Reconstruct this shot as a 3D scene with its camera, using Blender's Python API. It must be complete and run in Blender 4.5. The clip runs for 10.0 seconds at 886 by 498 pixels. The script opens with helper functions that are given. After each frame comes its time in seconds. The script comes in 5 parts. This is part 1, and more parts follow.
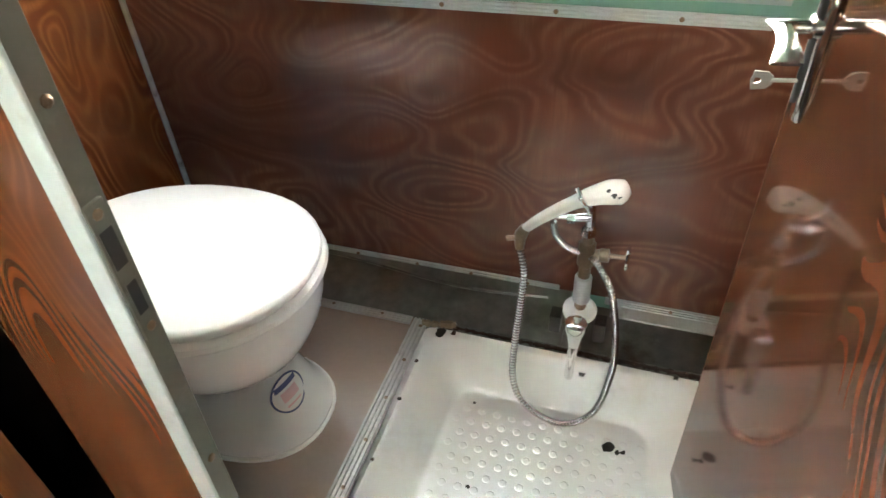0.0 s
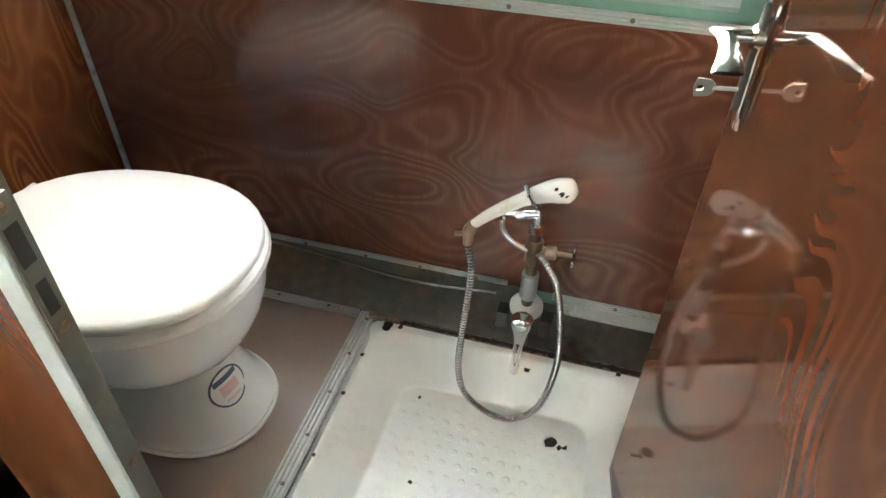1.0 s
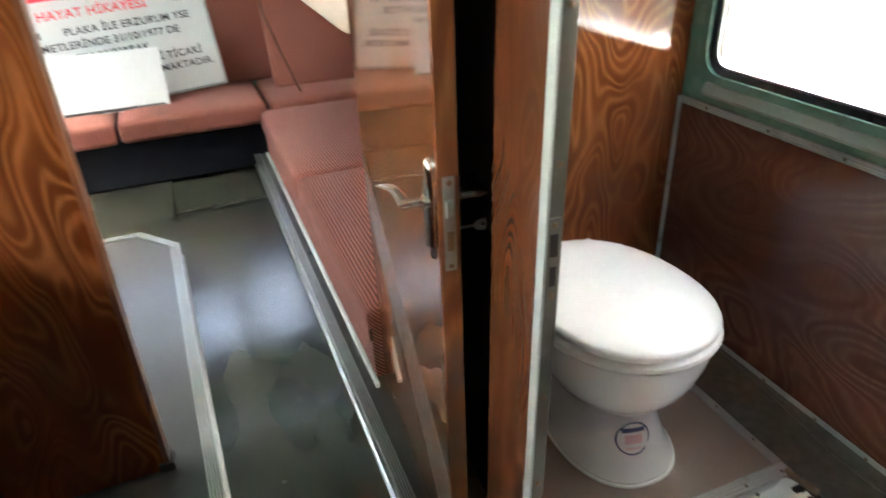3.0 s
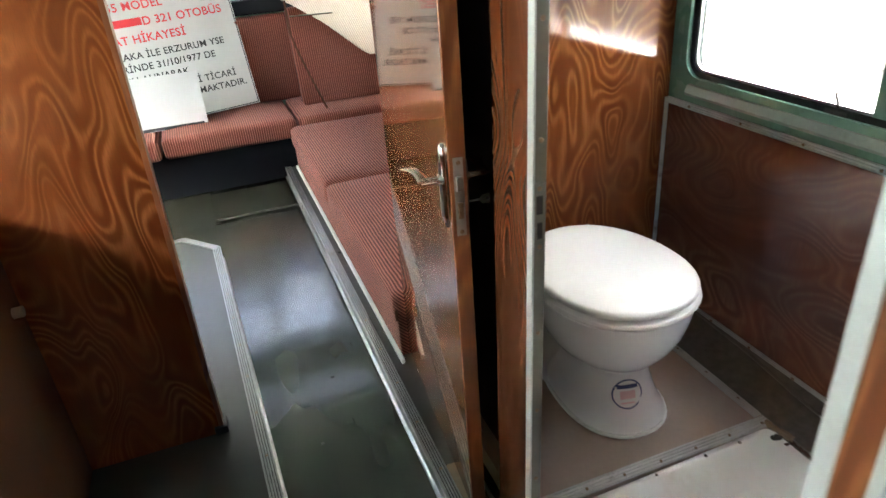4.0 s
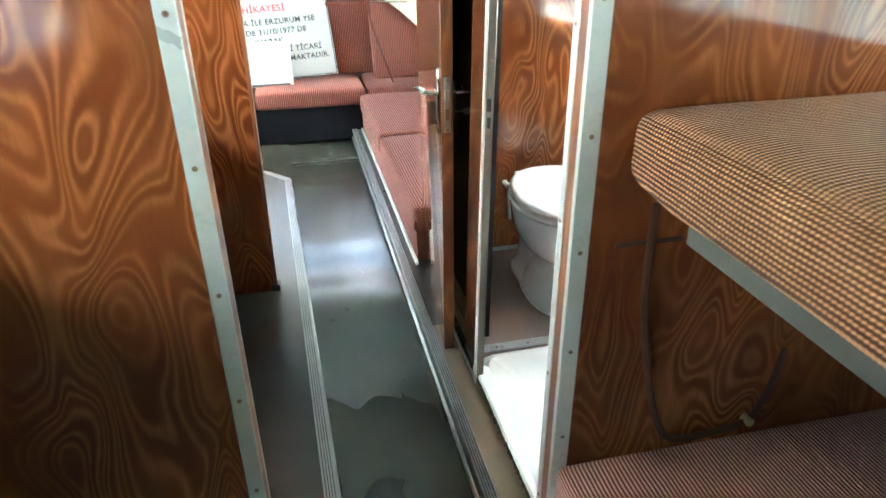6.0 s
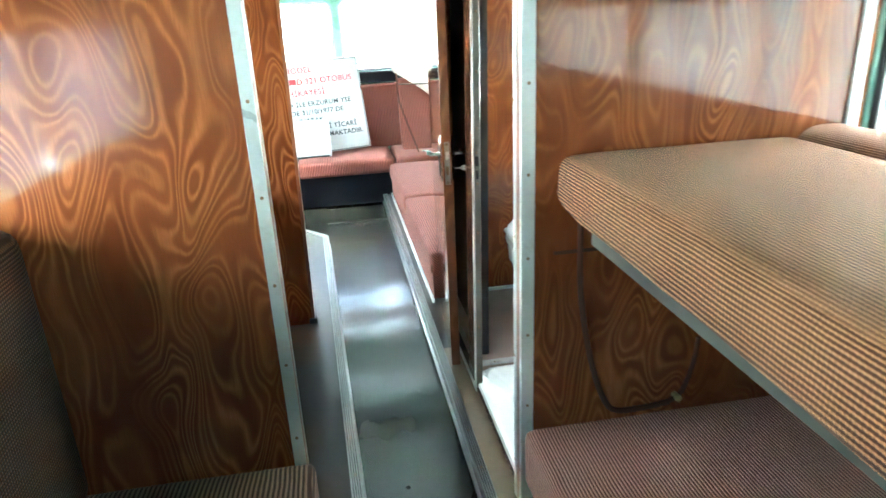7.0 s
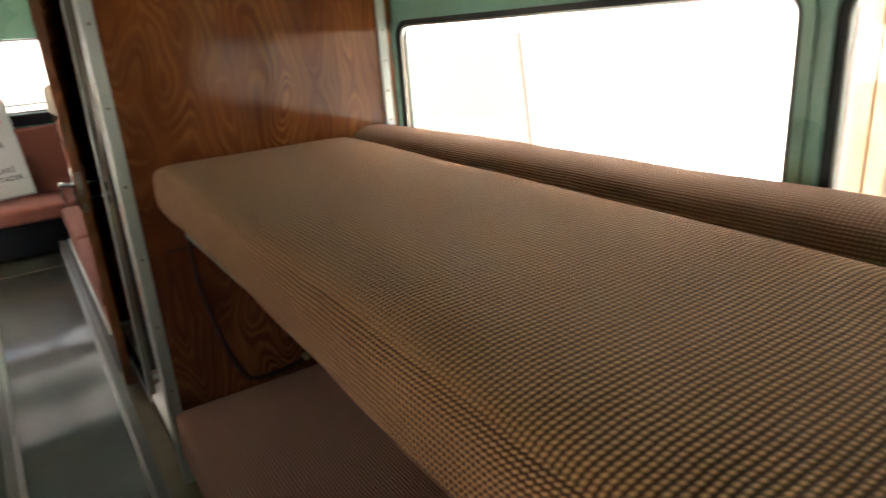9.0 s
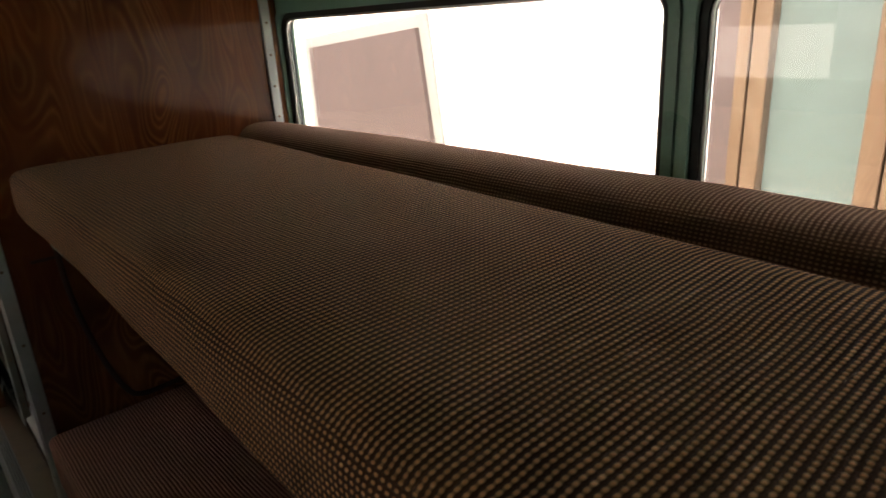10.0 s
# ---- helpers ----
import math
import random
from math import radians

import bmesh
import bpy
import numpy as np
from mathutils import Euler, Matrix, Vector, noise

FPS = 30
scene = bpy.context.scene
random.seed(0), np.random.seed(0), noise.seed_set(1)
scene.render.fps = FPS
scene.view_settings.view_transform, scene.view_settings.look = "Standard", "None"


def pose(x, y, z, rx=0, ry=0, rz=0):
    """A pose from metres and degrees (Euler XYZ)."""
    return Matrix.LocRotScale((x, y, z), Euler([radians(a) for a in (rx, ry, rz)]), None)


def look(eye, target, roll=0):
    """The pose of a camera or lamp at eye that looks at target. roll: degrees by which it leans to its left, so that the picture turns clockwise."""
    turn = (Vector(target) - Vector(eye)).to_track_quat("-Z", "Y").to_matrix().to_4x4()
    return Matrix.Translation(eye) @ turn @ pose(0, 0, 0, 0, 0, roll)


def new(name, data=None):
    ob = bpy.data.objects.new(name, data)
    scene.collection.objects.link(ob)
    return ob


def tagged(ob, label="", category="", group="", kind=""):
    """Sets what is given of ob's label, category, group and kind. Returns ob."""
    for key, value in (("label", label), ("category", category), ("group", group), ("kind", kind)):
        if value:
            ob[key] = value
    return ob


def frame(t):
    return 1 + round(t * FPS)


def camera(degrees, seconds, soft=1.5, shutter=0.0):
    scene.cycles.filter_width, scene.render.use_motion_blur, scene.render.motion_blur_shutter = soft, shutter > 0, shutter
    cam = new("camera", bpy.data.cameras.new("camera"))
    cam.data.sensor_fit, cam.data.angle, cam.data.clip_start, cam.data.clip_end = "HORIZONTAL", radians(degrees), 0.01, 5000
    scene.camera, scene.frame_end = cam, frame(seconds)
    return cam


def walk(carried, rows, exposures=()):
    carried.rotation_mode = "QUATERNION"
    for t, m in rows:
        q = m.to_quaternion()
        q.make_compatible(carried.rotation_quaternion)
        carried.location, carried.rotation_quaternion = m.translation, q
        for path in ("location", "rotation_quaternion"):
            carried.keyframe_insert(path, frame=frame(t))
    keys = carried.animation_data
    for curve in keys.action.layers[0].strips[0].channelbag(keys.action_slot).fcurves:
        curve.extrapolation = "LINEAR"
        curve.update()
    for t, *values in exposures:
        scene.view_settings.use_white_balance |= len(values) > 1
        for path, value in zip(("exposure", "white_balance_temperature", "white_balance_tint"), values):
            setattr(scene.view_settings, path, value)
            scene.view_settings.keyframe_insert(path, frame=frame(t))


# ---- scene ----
cam = camera(68.8, 10.0, 1.5, 0.5)
PATH = [
    (0, (-0.273, -0.212, 1.144), (-0.813, 1.232, -0.13), -3.7),
    (0.5, (-0.273, -0.214, 1.14), (-0.726, 1.262, -0.132), -1.7),
    (1, (-0.264, -0.192, 1.144), (-0.667, 1.27, -0.16), 0.9),
    (1.5, (-0.226, -0.194, 1.149), (-0.719, 1.258, -0.135), 3.1),
    (2, (-0.155, -0.232, 1.18), (-1.069, 1.011, -0.092), 0.4),
    (2.5, (-0.075, -0.292, 1.232), (-1.5, 0.541, 0.103), -1.3),
    (3, (-0.006, -0.338, 1.266), (-1.638, 0.281, 0.291), -2.5),
    (3.2, (0.027, -0.353, 1.267), (-1.647, 0.208, 0.329), -2.0),
    (4.3, (0.294, -0.417, 1.301), (-1.388, 0.155, 0.382), -5.1),
    (4.6, (0.365, -0.4, 1.291), (-1.341, 0.131, 0.392), -4.8),
    (5, (0.49, -0.379, 1.284), (-1.254, 0.047, 0.401), -5.6),
    (5.4, (0.639, -0.38, 1.274), (-1.097, 0.019, 0.366), -2.9),
    (5.7, (0.767, -0.418, 1.261), (-0.96, -0.021, 0.333), -1.1),
    (6.8, (1.271, -0.418, 1.321), (-0.577, -0.13, 0.613), -2.0),
    (7, (1.367, -0.401, 1.326), (-0.491, -0.111, 0.644), -2.8),
    (7.5, (1.512, -0.368, 1.329), (-0.34, -0.066, 0.636), -3.6),
    (8, (1.669, -0.336, 1.369), (-0.155, 0.11, 0.681), -4.7),
    (8.5, (1.745, -0.312, 1.363), (0.033, 0.49, 0.707), -2.8),
    (9, (1.83, -0.202, 1.31), (0.236, 0.821, 0.667), -4.2),
    (9.5, (1.846, -0.165, 1.302), (0.339, 0.978, 0.65), -3.8),
    (10, (1.835, -0.149, 1.304), (0.412, 1.085, 0.633), -3.4),
]
EXPOSURES = [(0.0, 5.6, 6700, 4), (1.5, 5.6, 6700, 4), (2.0, 5.45, 6500, 5), (2.5, 5.2, 6500, 8), (3.0, 5.2, 6500, 8), (4.5, 5.25, 6500, 9), (5.5, 5.75, 6250, 7), (7.0, 6.3, 5500, -3), (8.0, 6.0, 5550, -2), (8.5, 5.55, 6300, 5), (9.0, 4.35, 7500, 13), (9.5, 3.2, 7700, 16), (10.0, 2.55, 7500, 17)]
walk(cam, [(t, look(eye, target, roll)) for t, eye, target, roll in PATH], EXPOSURES)

# ---------------------------------------------------------------- light
world = bpy.data.worlds.new("sky")
scene.world = world
world.use_nodes = True
wn = world.node_tree.nodes
sky = wn.new("ShaderNodeTexSky")
sky.sky_type = "NISHITA"
sky.sun_disc = False
sky.sun_elevation, sky.sun_rotation = radians(70), radians(180)
sky.air_density, sky.dust_density, sky.ozone_density = 1.0, 7.0, 1.0
world.node_tree.links.new(sky.outputs[0], wn["Background"].inputs["Color"])
wn["Background"].inputs["Strength"].default_value = 0.15
sun = bpy.data.lights.new("sun", "SUN")
sun.energy, sun.angle, sun.color = 4.4, radians(4), (1.0, 0.96, 0.90)
sun_ob = new("sun", sun)
sun_ob.matrix_world = look((0, 0, 0), (0.0, 0.34, -0.940))

# ---------------------------------------------------------------- materials
def mat(name):
    m = bpy.data.materials.new(name)
    m.use_nodes = True
    return m, m.node_tree.nodes, m.node_tree.links, m.node_tree.nodes["Principled BSDF"]


def put_coords(n, l, scale=(1, 1, 1), rot=(0, 0, 0)):
    tc = n.new("ShaderNodeTexCoord")
    mp = n.new("ShaderNodeMapping")
    mp.inputs["Scale"].default_value = scale
    mp.inputs["Rotation"].default_value = rot
    l.new(tc.outputs["Object"], mp.inputs["Vector"])
    return mp.outputs[0]


def noise_node(n, l, vec, scale, detail=3.0, rough=0.55, distort=0.0):
    t = n.new("ShaderNodeTexNoise")
    t.inputs["Scale"].default_value, t.inputs["Detail"].default_value = scale, detail
    t.inputs["Roughness"].default_value, t.inputs["Distortion"].default_value = rough, distort
    l.new(vec, t.inputs["Vector"])
    return t.outputs["Fac"]


def maths(n, l, op, a, b=None):
    m = n.new("ShaderNodeMath")
    m.operation = op
    for i, v in enumerate((a, b)):
        if v is None:
            continue
        if isinstance(v, (int, float)):
            m.inputs[i].default_value = v
        else:
            l.new(v, m.inputs[i])
    return m.outputs[0]


def ramp(n, l, fac, stops):
    r = n.new("ShaderNodeValToRGB")
    el = r.color_ramp.elements
    while len(el) < len(stops):
        el.new(0.5)
    for e, (p, c) in zip(el, stops):
        e.position, e.color = p, (*c, 1.0)
    l.new(fac, r.inputs["Fac"])
    return r.outputs["Color"]


def mixc(n, l, fac, a, b, mode="MIX"):
    m = n.new("ShaderNodeMix")
    m.data_type, m.blend_type = "RGBA", mode
    for key, v in (("Factor", fac), ("A", a), ("B", b)):
        s = [i for i in m.inputs if i.name == key and i.enabled][0]
        if isinstance(v, (int, float)):
            s.default_value = v
        elif isinstance(v, tuple):
            s.default_value = (*v, 1.0)
        else:
            l.new(v, s)
    return [o for o in m.outputs if o.enabled][0]


def bump(n, l, p, height, strength, dist):
    b = n.new("ShaderNodeBump")
    b.inputs["Strength"].default_value, b.inputs["Distance"].default_value = strength, dist
    l.new(height, b.inputs["Height"])
    l.new(b.outputs[0], p.inputs["Normal"])


def plain(name, col, rough=0.5, metal=0.0, var=0.18, scale=30.0, bumpy=0.0, coat=0.0, spec=0.5, dirt=None):
    """Paint, plastic, metal: a colour with blotches at two scales and worn gloss."""
    m, n, l, p = mat(name)
    v = put_coords(n, l)
    big, fine = noise_node(n, l, v, scale * 0.15, 4), noise_node(n, l, v, scale * 4, 2)
    f = maths(n, l, "ADD", maths(n, l, "MULTIPLY", big, 0.7), maths(n, l, "MULTIPLY", fine, 0.3))
    lo, hi = tuple(c * (1 - var) for c in col), tuple(min(1, c * (1 + var)) for c in col)
    c = ramp(n, l, f, ((0.3, lo), (0.7, hi)))
    if dirt:
        d = ramp(n, l, noise_node(n, l, v, scale * 0.35, 6, 0.7), ((0.58, (0, 0, 0)), (0.74, (1, 1, 1))))
        c = mixc(n, l, d, c, dirt)
    l.new(c, p.inputs["Base Color"])
    rr = n.new("ShaderNodeMapRange")
    rr.inputs["To Min"].default_value, rr.inputs["To Max"].default_value = rough * 0.7, min(1, rough * 1.35)
    l.new(big, rr.inputs["Value"])
    l.new(rr.outputs[0], p.inputs["Roughness"])
    p.inputs["Metallic"].default_value = metal
    p.inputs["Coat Weight"].default_value = coat
    p.inputs["Coat Roughness"].default_value = 0.06
    p.inputs["Specular IOR Level"].default_value = spec
    if bumpy:
        bump(n, l, p, fine, bumpy, 0.002)
    return m


def laminate(name, tall=0.42, freq=9.0, lines=13.0, dark=(0.120, 0.036, 0.013), mid=(0.215, 0.070, 0.024), light=(0.36, 0.150, 0.050), rough=0.12, shift=(0, 0, 0), sharp=2.2, wavy=0.03, turn=0.0, even=0.25, coat=0.12, pores=0.30, fleck=0.55):
    """Printed wood under clear lacquer: nested growth rings drawn out along the grain, of uneven spacing and strength, over fine pores."""
    m, n, l, p = mat(name)
    tc = n.new("ShaderNodeTexCoord")
    mp = n.new("ShaderNodeMapping")
    mp.inputs["Scale"].default_value, mp.inputs["Location"].default_value = (1, 1, tall), shift
    mp.inputs["Rotation"].default_value = (0, turn, 0)
    l.new(tc.outputs["Object"], mp.inputs["Vector"])
    v = mp.outputs[0]
    field = maths(n, l, "ADD", noise_node(n, l, v, freq, 0.6, 0.4, 0.35), maths(n, l, "MULTIPLY", noise_node(n, l, v, freq * 0.35, 1.0), 0.9))
    ragged_ = maths(n, l, "MULTIPLY", maths(n, l, "SUBTRACT", noise_node(n, l, v, freq * 7, 3, 0.6), 0.5), 0.9)
    ph = maths(n, l, "ADD", maths(n, l, "MULTIPLY", field, lines * 6.2832), ragged_)
    late = maths(n, l, "SINE", maths(n, l, "MULTIPLY", ph, 0.37))
    ring = maths(n, l, "SINE", maths(n, l, "ADD", ph, maths(n, l, "MULTIPLY", late, 1.1)))
    r01 = maths(n, l, "POWER", maths(n, l, "ADD", maths(n, l, "MULTIPLY", ring, 0.5), 0.5), sharp)
    amp = noise_node(n, l, v, freq * 0.6, 2)
    r01 = maths(n, l, "MULTIPLY", r01, ramp(n, l, amp, ((0.36, (even,) * 3), (0.62, (1,) * 3))))
    mp3 = n.new("ShaderNodeMapping")
    mp3.inputs["Scale"].default_value = (1, 1, 0.10)
    mp3.inputs["Rotation"].default_value = (0, turn, 0)
    l.new(tc.outputs["Object"], mp3.inputs["Vector"])
    r01 = maths(n, l, "MULTIPLY", r01, ramp(n, l, noise_node(n, l, mp3.outputs[0], 110, 3, 0.6), ((0.34, (1 - fleck,) * 3), (0.60, (1,) * 3))))
    body = ramp(n, l, maths(n, l, "ADD", maths(n, l, "MULTIPLY", noise_node(n, l, v, freq * 0.8, 3), 0.8), maths(n, l, "MULTIPLY", late, 0.06)), ((0.24, dark), (0.56, mid)))
    c = mixc(n, l, r01, body, light)
    mp2 = n.new("ShaderNodeMapping")
    mp2.inputs["Scale"].default_value = (1, 1, 0.06)
    mp2.inputs["Rotation"].default_value = (0, turn, 0)
    l.new(tc.outputs["Object"], mp2.inputs["Vector"])
    pore = noise_node(n, l, mp2.outputs[0], 420, 2)
    c = mixc(n, l, maths(n, l, "MULTIPLY", ramp(n, l, pore, ((0.45, (0,) * 3), (0.75, (1,) * 3))), pores), c, dark)
    l.new(c, p.inputs["Base Color"])
    sm = noise_node(n, l, v, 3.0, 4)
    rr = n.new("ShaderNodeMapRange")
    rr.inputs["To Min"].default_value, rr.inputs["To Max"].default_value = rough * 0.7, rough * 1.3
    l.new(sm, rr.inputs["Value"])
    l.new(rr.outputs[0], p.inputs["Roughness"])
    p.inputs["Specular IOR Level"].default_value = 0.5
    p.inputs["Coat Weight"].default_value, p.inputs["Coat Roughness"].default_value = coat, rough * 0.8
    bump(n, l, p, noise_node(n, l, v, 7.0, 2), wavy, 0.004)
    return m


def fabric(name, run, lo, hi, pitch=0.009, nub=0.0, across=None, wear=(0.4, 0.3, 0.22), ratio=0.5, nubp=0.0, worn=0.22):
    """Ribbed upholstery. run gives the weights of x, y, z whose sum counts the ribs; across those of the nubs along a rib."""
    m, n, l, p = mat(name)
    tc = n.new("ShaderNodeTexCoord")

    sep = n.new("ShaderNodeSeparateXYZ")
    l.new(tc.outputs["Normal"], sep.inputs[0])
    at = n.new("ShaderNodeSeparateXYZ")
    l.new(tc.outputs["Object"], at.inputs[0])
    end_face = maths(n, l, "MULTIPLY", maths(n, l, "GREATER_THAN", maths(n, l, "ABSOLUTE", sep.outputs["X"]), 0.7), at.outputs["Y"])

    def count(w, step, turn=0.0):
        dot = n.new("ShaderNodeVectorMath")
        dot.operation = "DOT_PRODUCT"
        dot.inputs[1].default_value = w
        l.new(tc.outputs["Object"], dot.inputs[0])
        d = n.new("ShaderNodeMath")
        d.operation = "ADD"
        l.new(dot.outputs["Value"], d.inputs[0])
        l.new(maths(n, l, "MULTIPLY", end_face, turn), d.inputs[1])
        wob = maths(n, l, "MULTIPLY", maths(n, l, "SUBTRACT", noise_node(n, l, tc.outputs["Object"], 9.0, 2), 0.5), 0.006)
        ph = maths(n, l, "MULTIPLY", maths(n, l, "ADD", d.outputs["Value"], wob), 6.2832 / step)
        return maths(n, l, "ADD", maths(n, l, "MULTIPLY", maths(n, l, "SINE", ph), 0.5), 0.5)

    rib = count(run, pitch, -1.0 if nub else 0.0)
    h = rib
    if nub:
        nb = count(across, nubp or pitch, 1.0)
        flat = maths(n, l, "GREATER_THAN", maths(n, l, "ABSOLUTE", sep.outputs["Z"]), 0.75)
        kr = maths(n, l, "SUBTRACT", 1.0, maths(n, l, "MULTIPLY", flat, 0.5))
        kn = maths(n, l, "ADD", nub, maths(n, l, "MULTIPLY", flat, 0.98 - nub))
        soft = lambda val, k: maths(n, l, "ADD", maths(n, l, "MULTIPLY", val, k), maths(n, l, "SUBTRACT", 1.0, k))
        h = maths(n, l, "MULTIPLY", soft(rib, kr), soft(nb, kn))
    big = noise_node(n, l, tc.outputs["Object"], 2.6, 4)
    c = ramp(n, l, h, ((0.5 - ratio * 0.4, lo), (0.5 + ratio * 0.5, hi)))
    c = mixc(n, l, ramp(n, l, big, ((0.42, (0,) * 3), (0.75, (worn,) * 3))), c, wear)
    fz = noise_node(n, l, tc.outputs["Object"], 700, 2)
    c = mixc(n, l, 0.25, c, ramp(n, l, fz, ((0.3, (0.05, 0.03, 0.02)), (0.7, hi))), "OVERLAY")
    l.new(c, p.inputs["Base Color"])
    p.inputs["Roughness"].default_value = 0.92
    p.inputs["Specular IOR Level"].default_value = 0.2
    p.inputs["Sheen Weight"].default_value, p.inputs["Sheen Roughness"].default_value = 0.05, 0.5
    bump(n, l, p, maths(n, l, "ADD", h, maths(n, l, "MULTIPLY", fz, 0.3)), 0.7, 0.003)
    return m


M_PANEL = laminate("panel_wood", freq=8.0, tall=0.38, lines=18, dark=(0.120, 0.031, 0.010), mid=(0.222, 0.067, 0.021), light=(0.345, 0.130, 0.042), rough=0.10, coat=0.3, sharp=2.1, even=0.10, fleck=0.35)
M_WALLWOOD = laminate("wall_wood", tall=1.9, freq=3.2, lines=18, dark=(0.105, 0.038, 0.023), mid=(0.172, 0.067, 0.040), light=(0.240, 0.110, 0.066), rough=0.04, shift=(3.1, 0, 1.7), sharp=1.6, wavy=0.012, even=0.08, coat=0.35)
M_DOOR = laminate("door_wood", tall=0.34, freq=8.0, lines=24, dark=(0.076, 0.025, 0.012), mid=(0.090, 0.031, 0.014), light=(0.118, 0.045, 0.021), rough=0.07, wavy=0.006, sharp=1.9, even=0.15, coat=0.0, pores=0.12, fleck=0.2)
M_LEAF = laminate("leaf_wood", tall=0.07, freq=8.0, lines=30, dark=(0.105, 0.033, 0.012), mid=(0.170, 0.058, 0.022), light=(0.260, 0.104, 0.042), rough=0.05, wavy=0.003, sharp=1.3, even=0.3, coat=0.2, pores=0.25, fleck=0.4)
M_DOORL = laminate("upright_wood", tall=0.30, freq=8.0, lines=28, dark=(0.098, 0.030, 0.012), mid=(0.120, 0.039, 0.015), light=(0.152, 0.053, 0.020), rough=0.2, wavy=0.02, sharp=2.2, even=0.15, pores=0.12, fleck=0.2)
M_EDGE = laminate("edge_wood", tall=0.2, freq=9.0, lines=8, dark=(0.11, 0.035, 0.014), mid=(0.21, 0.072, 0.026), light=(0.33, 0.135, 0.052), rough=0.3)
M_ALU = plain("aluminium", (0.62, 0.64, 0.63), 0.33, 0.9, 0.15, 40, 0.1, dirt=(0.25, 0.23, 0.2))
M_TRIM = plain("painted_trim", (0.50, 0.555, 0.535), 0.3, 0.25, 0.1, 30, 0.05, dirt=(0.35, 0.36, 0.33))
M_JAMB = plain("jamb_paint", (0.14, 0.135, 0.11), 0.4, 0.1, 0.1, 30, 0.05, dirt=(0.22, 0.20, 0.17))
M_NOSING = plain("nosing_metal", (0.24, 0.245, 0.24), 0.34, 0.7, 0.2, 30, 0.15, dirt=(0.16, 0.15, 0.13))
M_NOSEL = plain("tray_trim_metal", (0.52, 0.52, 0.49), 0.45, 0.35, 0.15, 40, 0.2, dirt=(0.20, 0.16, 0.12))
M_STEEL = plain("galvanised", (0.215, 0.21, 0.185), 0.30, 0.7, 0.45, 11, 0.15, dirt=(0.10, 0.072, 0.05))
M_STEELD = plain("stained_steel", (0.10, 0.095, 0.085), 0.4, 0.6, 0.35, 40, 0.2)
M_CHROME = plain("chrome", (0.80, 0.80, 0.79), 0.13, 1.0, 0.05, 30)
M_LEVER = plain("worn_chrome", (0.42, 0.42, 0.41), 0.16, 1.0, 0.08, 60)
M_TARN = plain("tarnished_metal", (0.25, 0.175, 0.115), 0.38, 0.85, 0.35, 90, 0.4, dirt=(0.14, 0.09, 0.05))
M_BRASS = plain("brass", (0.45, 0.34, 0.16), 0.4, 0.9, 0.25, 90)
M_LOCK = plain("lock_steel", (0.36, 0.35, 0.32), 0.35, 0.85, 0.15, 60)
M_HOSE = plain("hose_metal", (0.50, 0.48, 0.45), 0.22, 0.95, 0.2, 60)
M_DARK = plain("dark_marks_and_shade", (0.02, 0.018, 0.016), 0.7, 0, 0.2, 20)
M_RUBBER = plain("rubber", (0.018, 0.018, 0.018), 0.55, 0, 0.2, 60)
M_PORC = plain("porcelain", (0.87, 0.87, 0.86), 0.09, 0, 0.02, 10, coat=0.4)
M_LID = plain("lid_plastic", (0.89, 0.89, 0.87), 0.36, 0, 0.02, 10, coat=0.05)
M_IVORY = plain("ivory_plastic", (0.76, 0.73, 0.66), 0.2, 0, 0.05, 30, coat=0.2, dirt=(0.60, 0.53, 0.42))
M_ENAM = plain("enamel", (0.86, 0.87, 0.84), 0.33, 0, 0.03, 12, coat=0.08, dirt=(0.76, 0.75, 0.69))
M_CHIP = plain("chipped_spot", (0.02, 0.016, 0.013), 0.6, 0, 0.4, 200, 0.5)
M_RUST = plain("rust", (0.055, 0.028, 0.016), 0.8, 0, 0.6, 110, 0.8)
M_MUD = plain("grime", (0.30, 0.23, 0.15), 0.85, 0, 0.4, 120, 0.9)
M_GREEN = plain("green_paint", (0.20, 0.38, 0.29), 0.28, 0, 0.1, 22, 0.08, dirt=(0.16, 0.28, 0.22))
M_SILL = plain("sill_paint", (0.34, 0.42, 0.38), 0.35, 0, 0.15, 25, 0.1, dirt=(0.22, 0.24, 0.2))
M_CREAM = plain("ceiling_paint", (0.20, 0.26, 0.23), 0.5, 0, 0.06, 8)
M_AISLE, n, l, p = mat("aisle_vinyl")
v = put_coords(n, l, (1.0, 3.0, 1.0))
c = ramp(n, l, noise_node(n, l, v, 2.2, 2, 0.4), ((0.30, (0.012, 0.013, 0.010)), (0.70, (0.024, 0.024, 0.016))))
drag = noise_node(n, l, put_coords(n, l, (0.12, 1.0, 1.0)), 60, 4, 0.65)
c = mixc(n, l, ramp(n, l, drag, ((0.62, (0,) * 3), (0.76, (0.40,) * 3))), c, (0.030, 0.028, 0.019))
l.new(c, p.inputs["Base Color"])
l.new(ramp(n, l, noise_node(n, l, v, 1.6, 1, 0.4), ((0.3, (0.19,) * 3), (0.7, (0.235,) * 3))), p.inputs["Roughness"])
p.inputs["Specular IOR Level"].default_value = 0.38
M_TAN = plain("tan_vinyl", (0.33, 0.245, 0.195), 0.32, 0, 0.10, 22, 0.12)
M_TAN2 = plain("step_vinyl", (0.17, 0.125, 0.080), 0.4, 0, 0.15, 26, 0.12, dirt=(0.13, 0.10, 0.07))
M_GREYV = plain("grey_vinyl", (0.028, 0.029, 0.027), 0.30, 0, 0.10, 16, 0.1, spec=0.3)
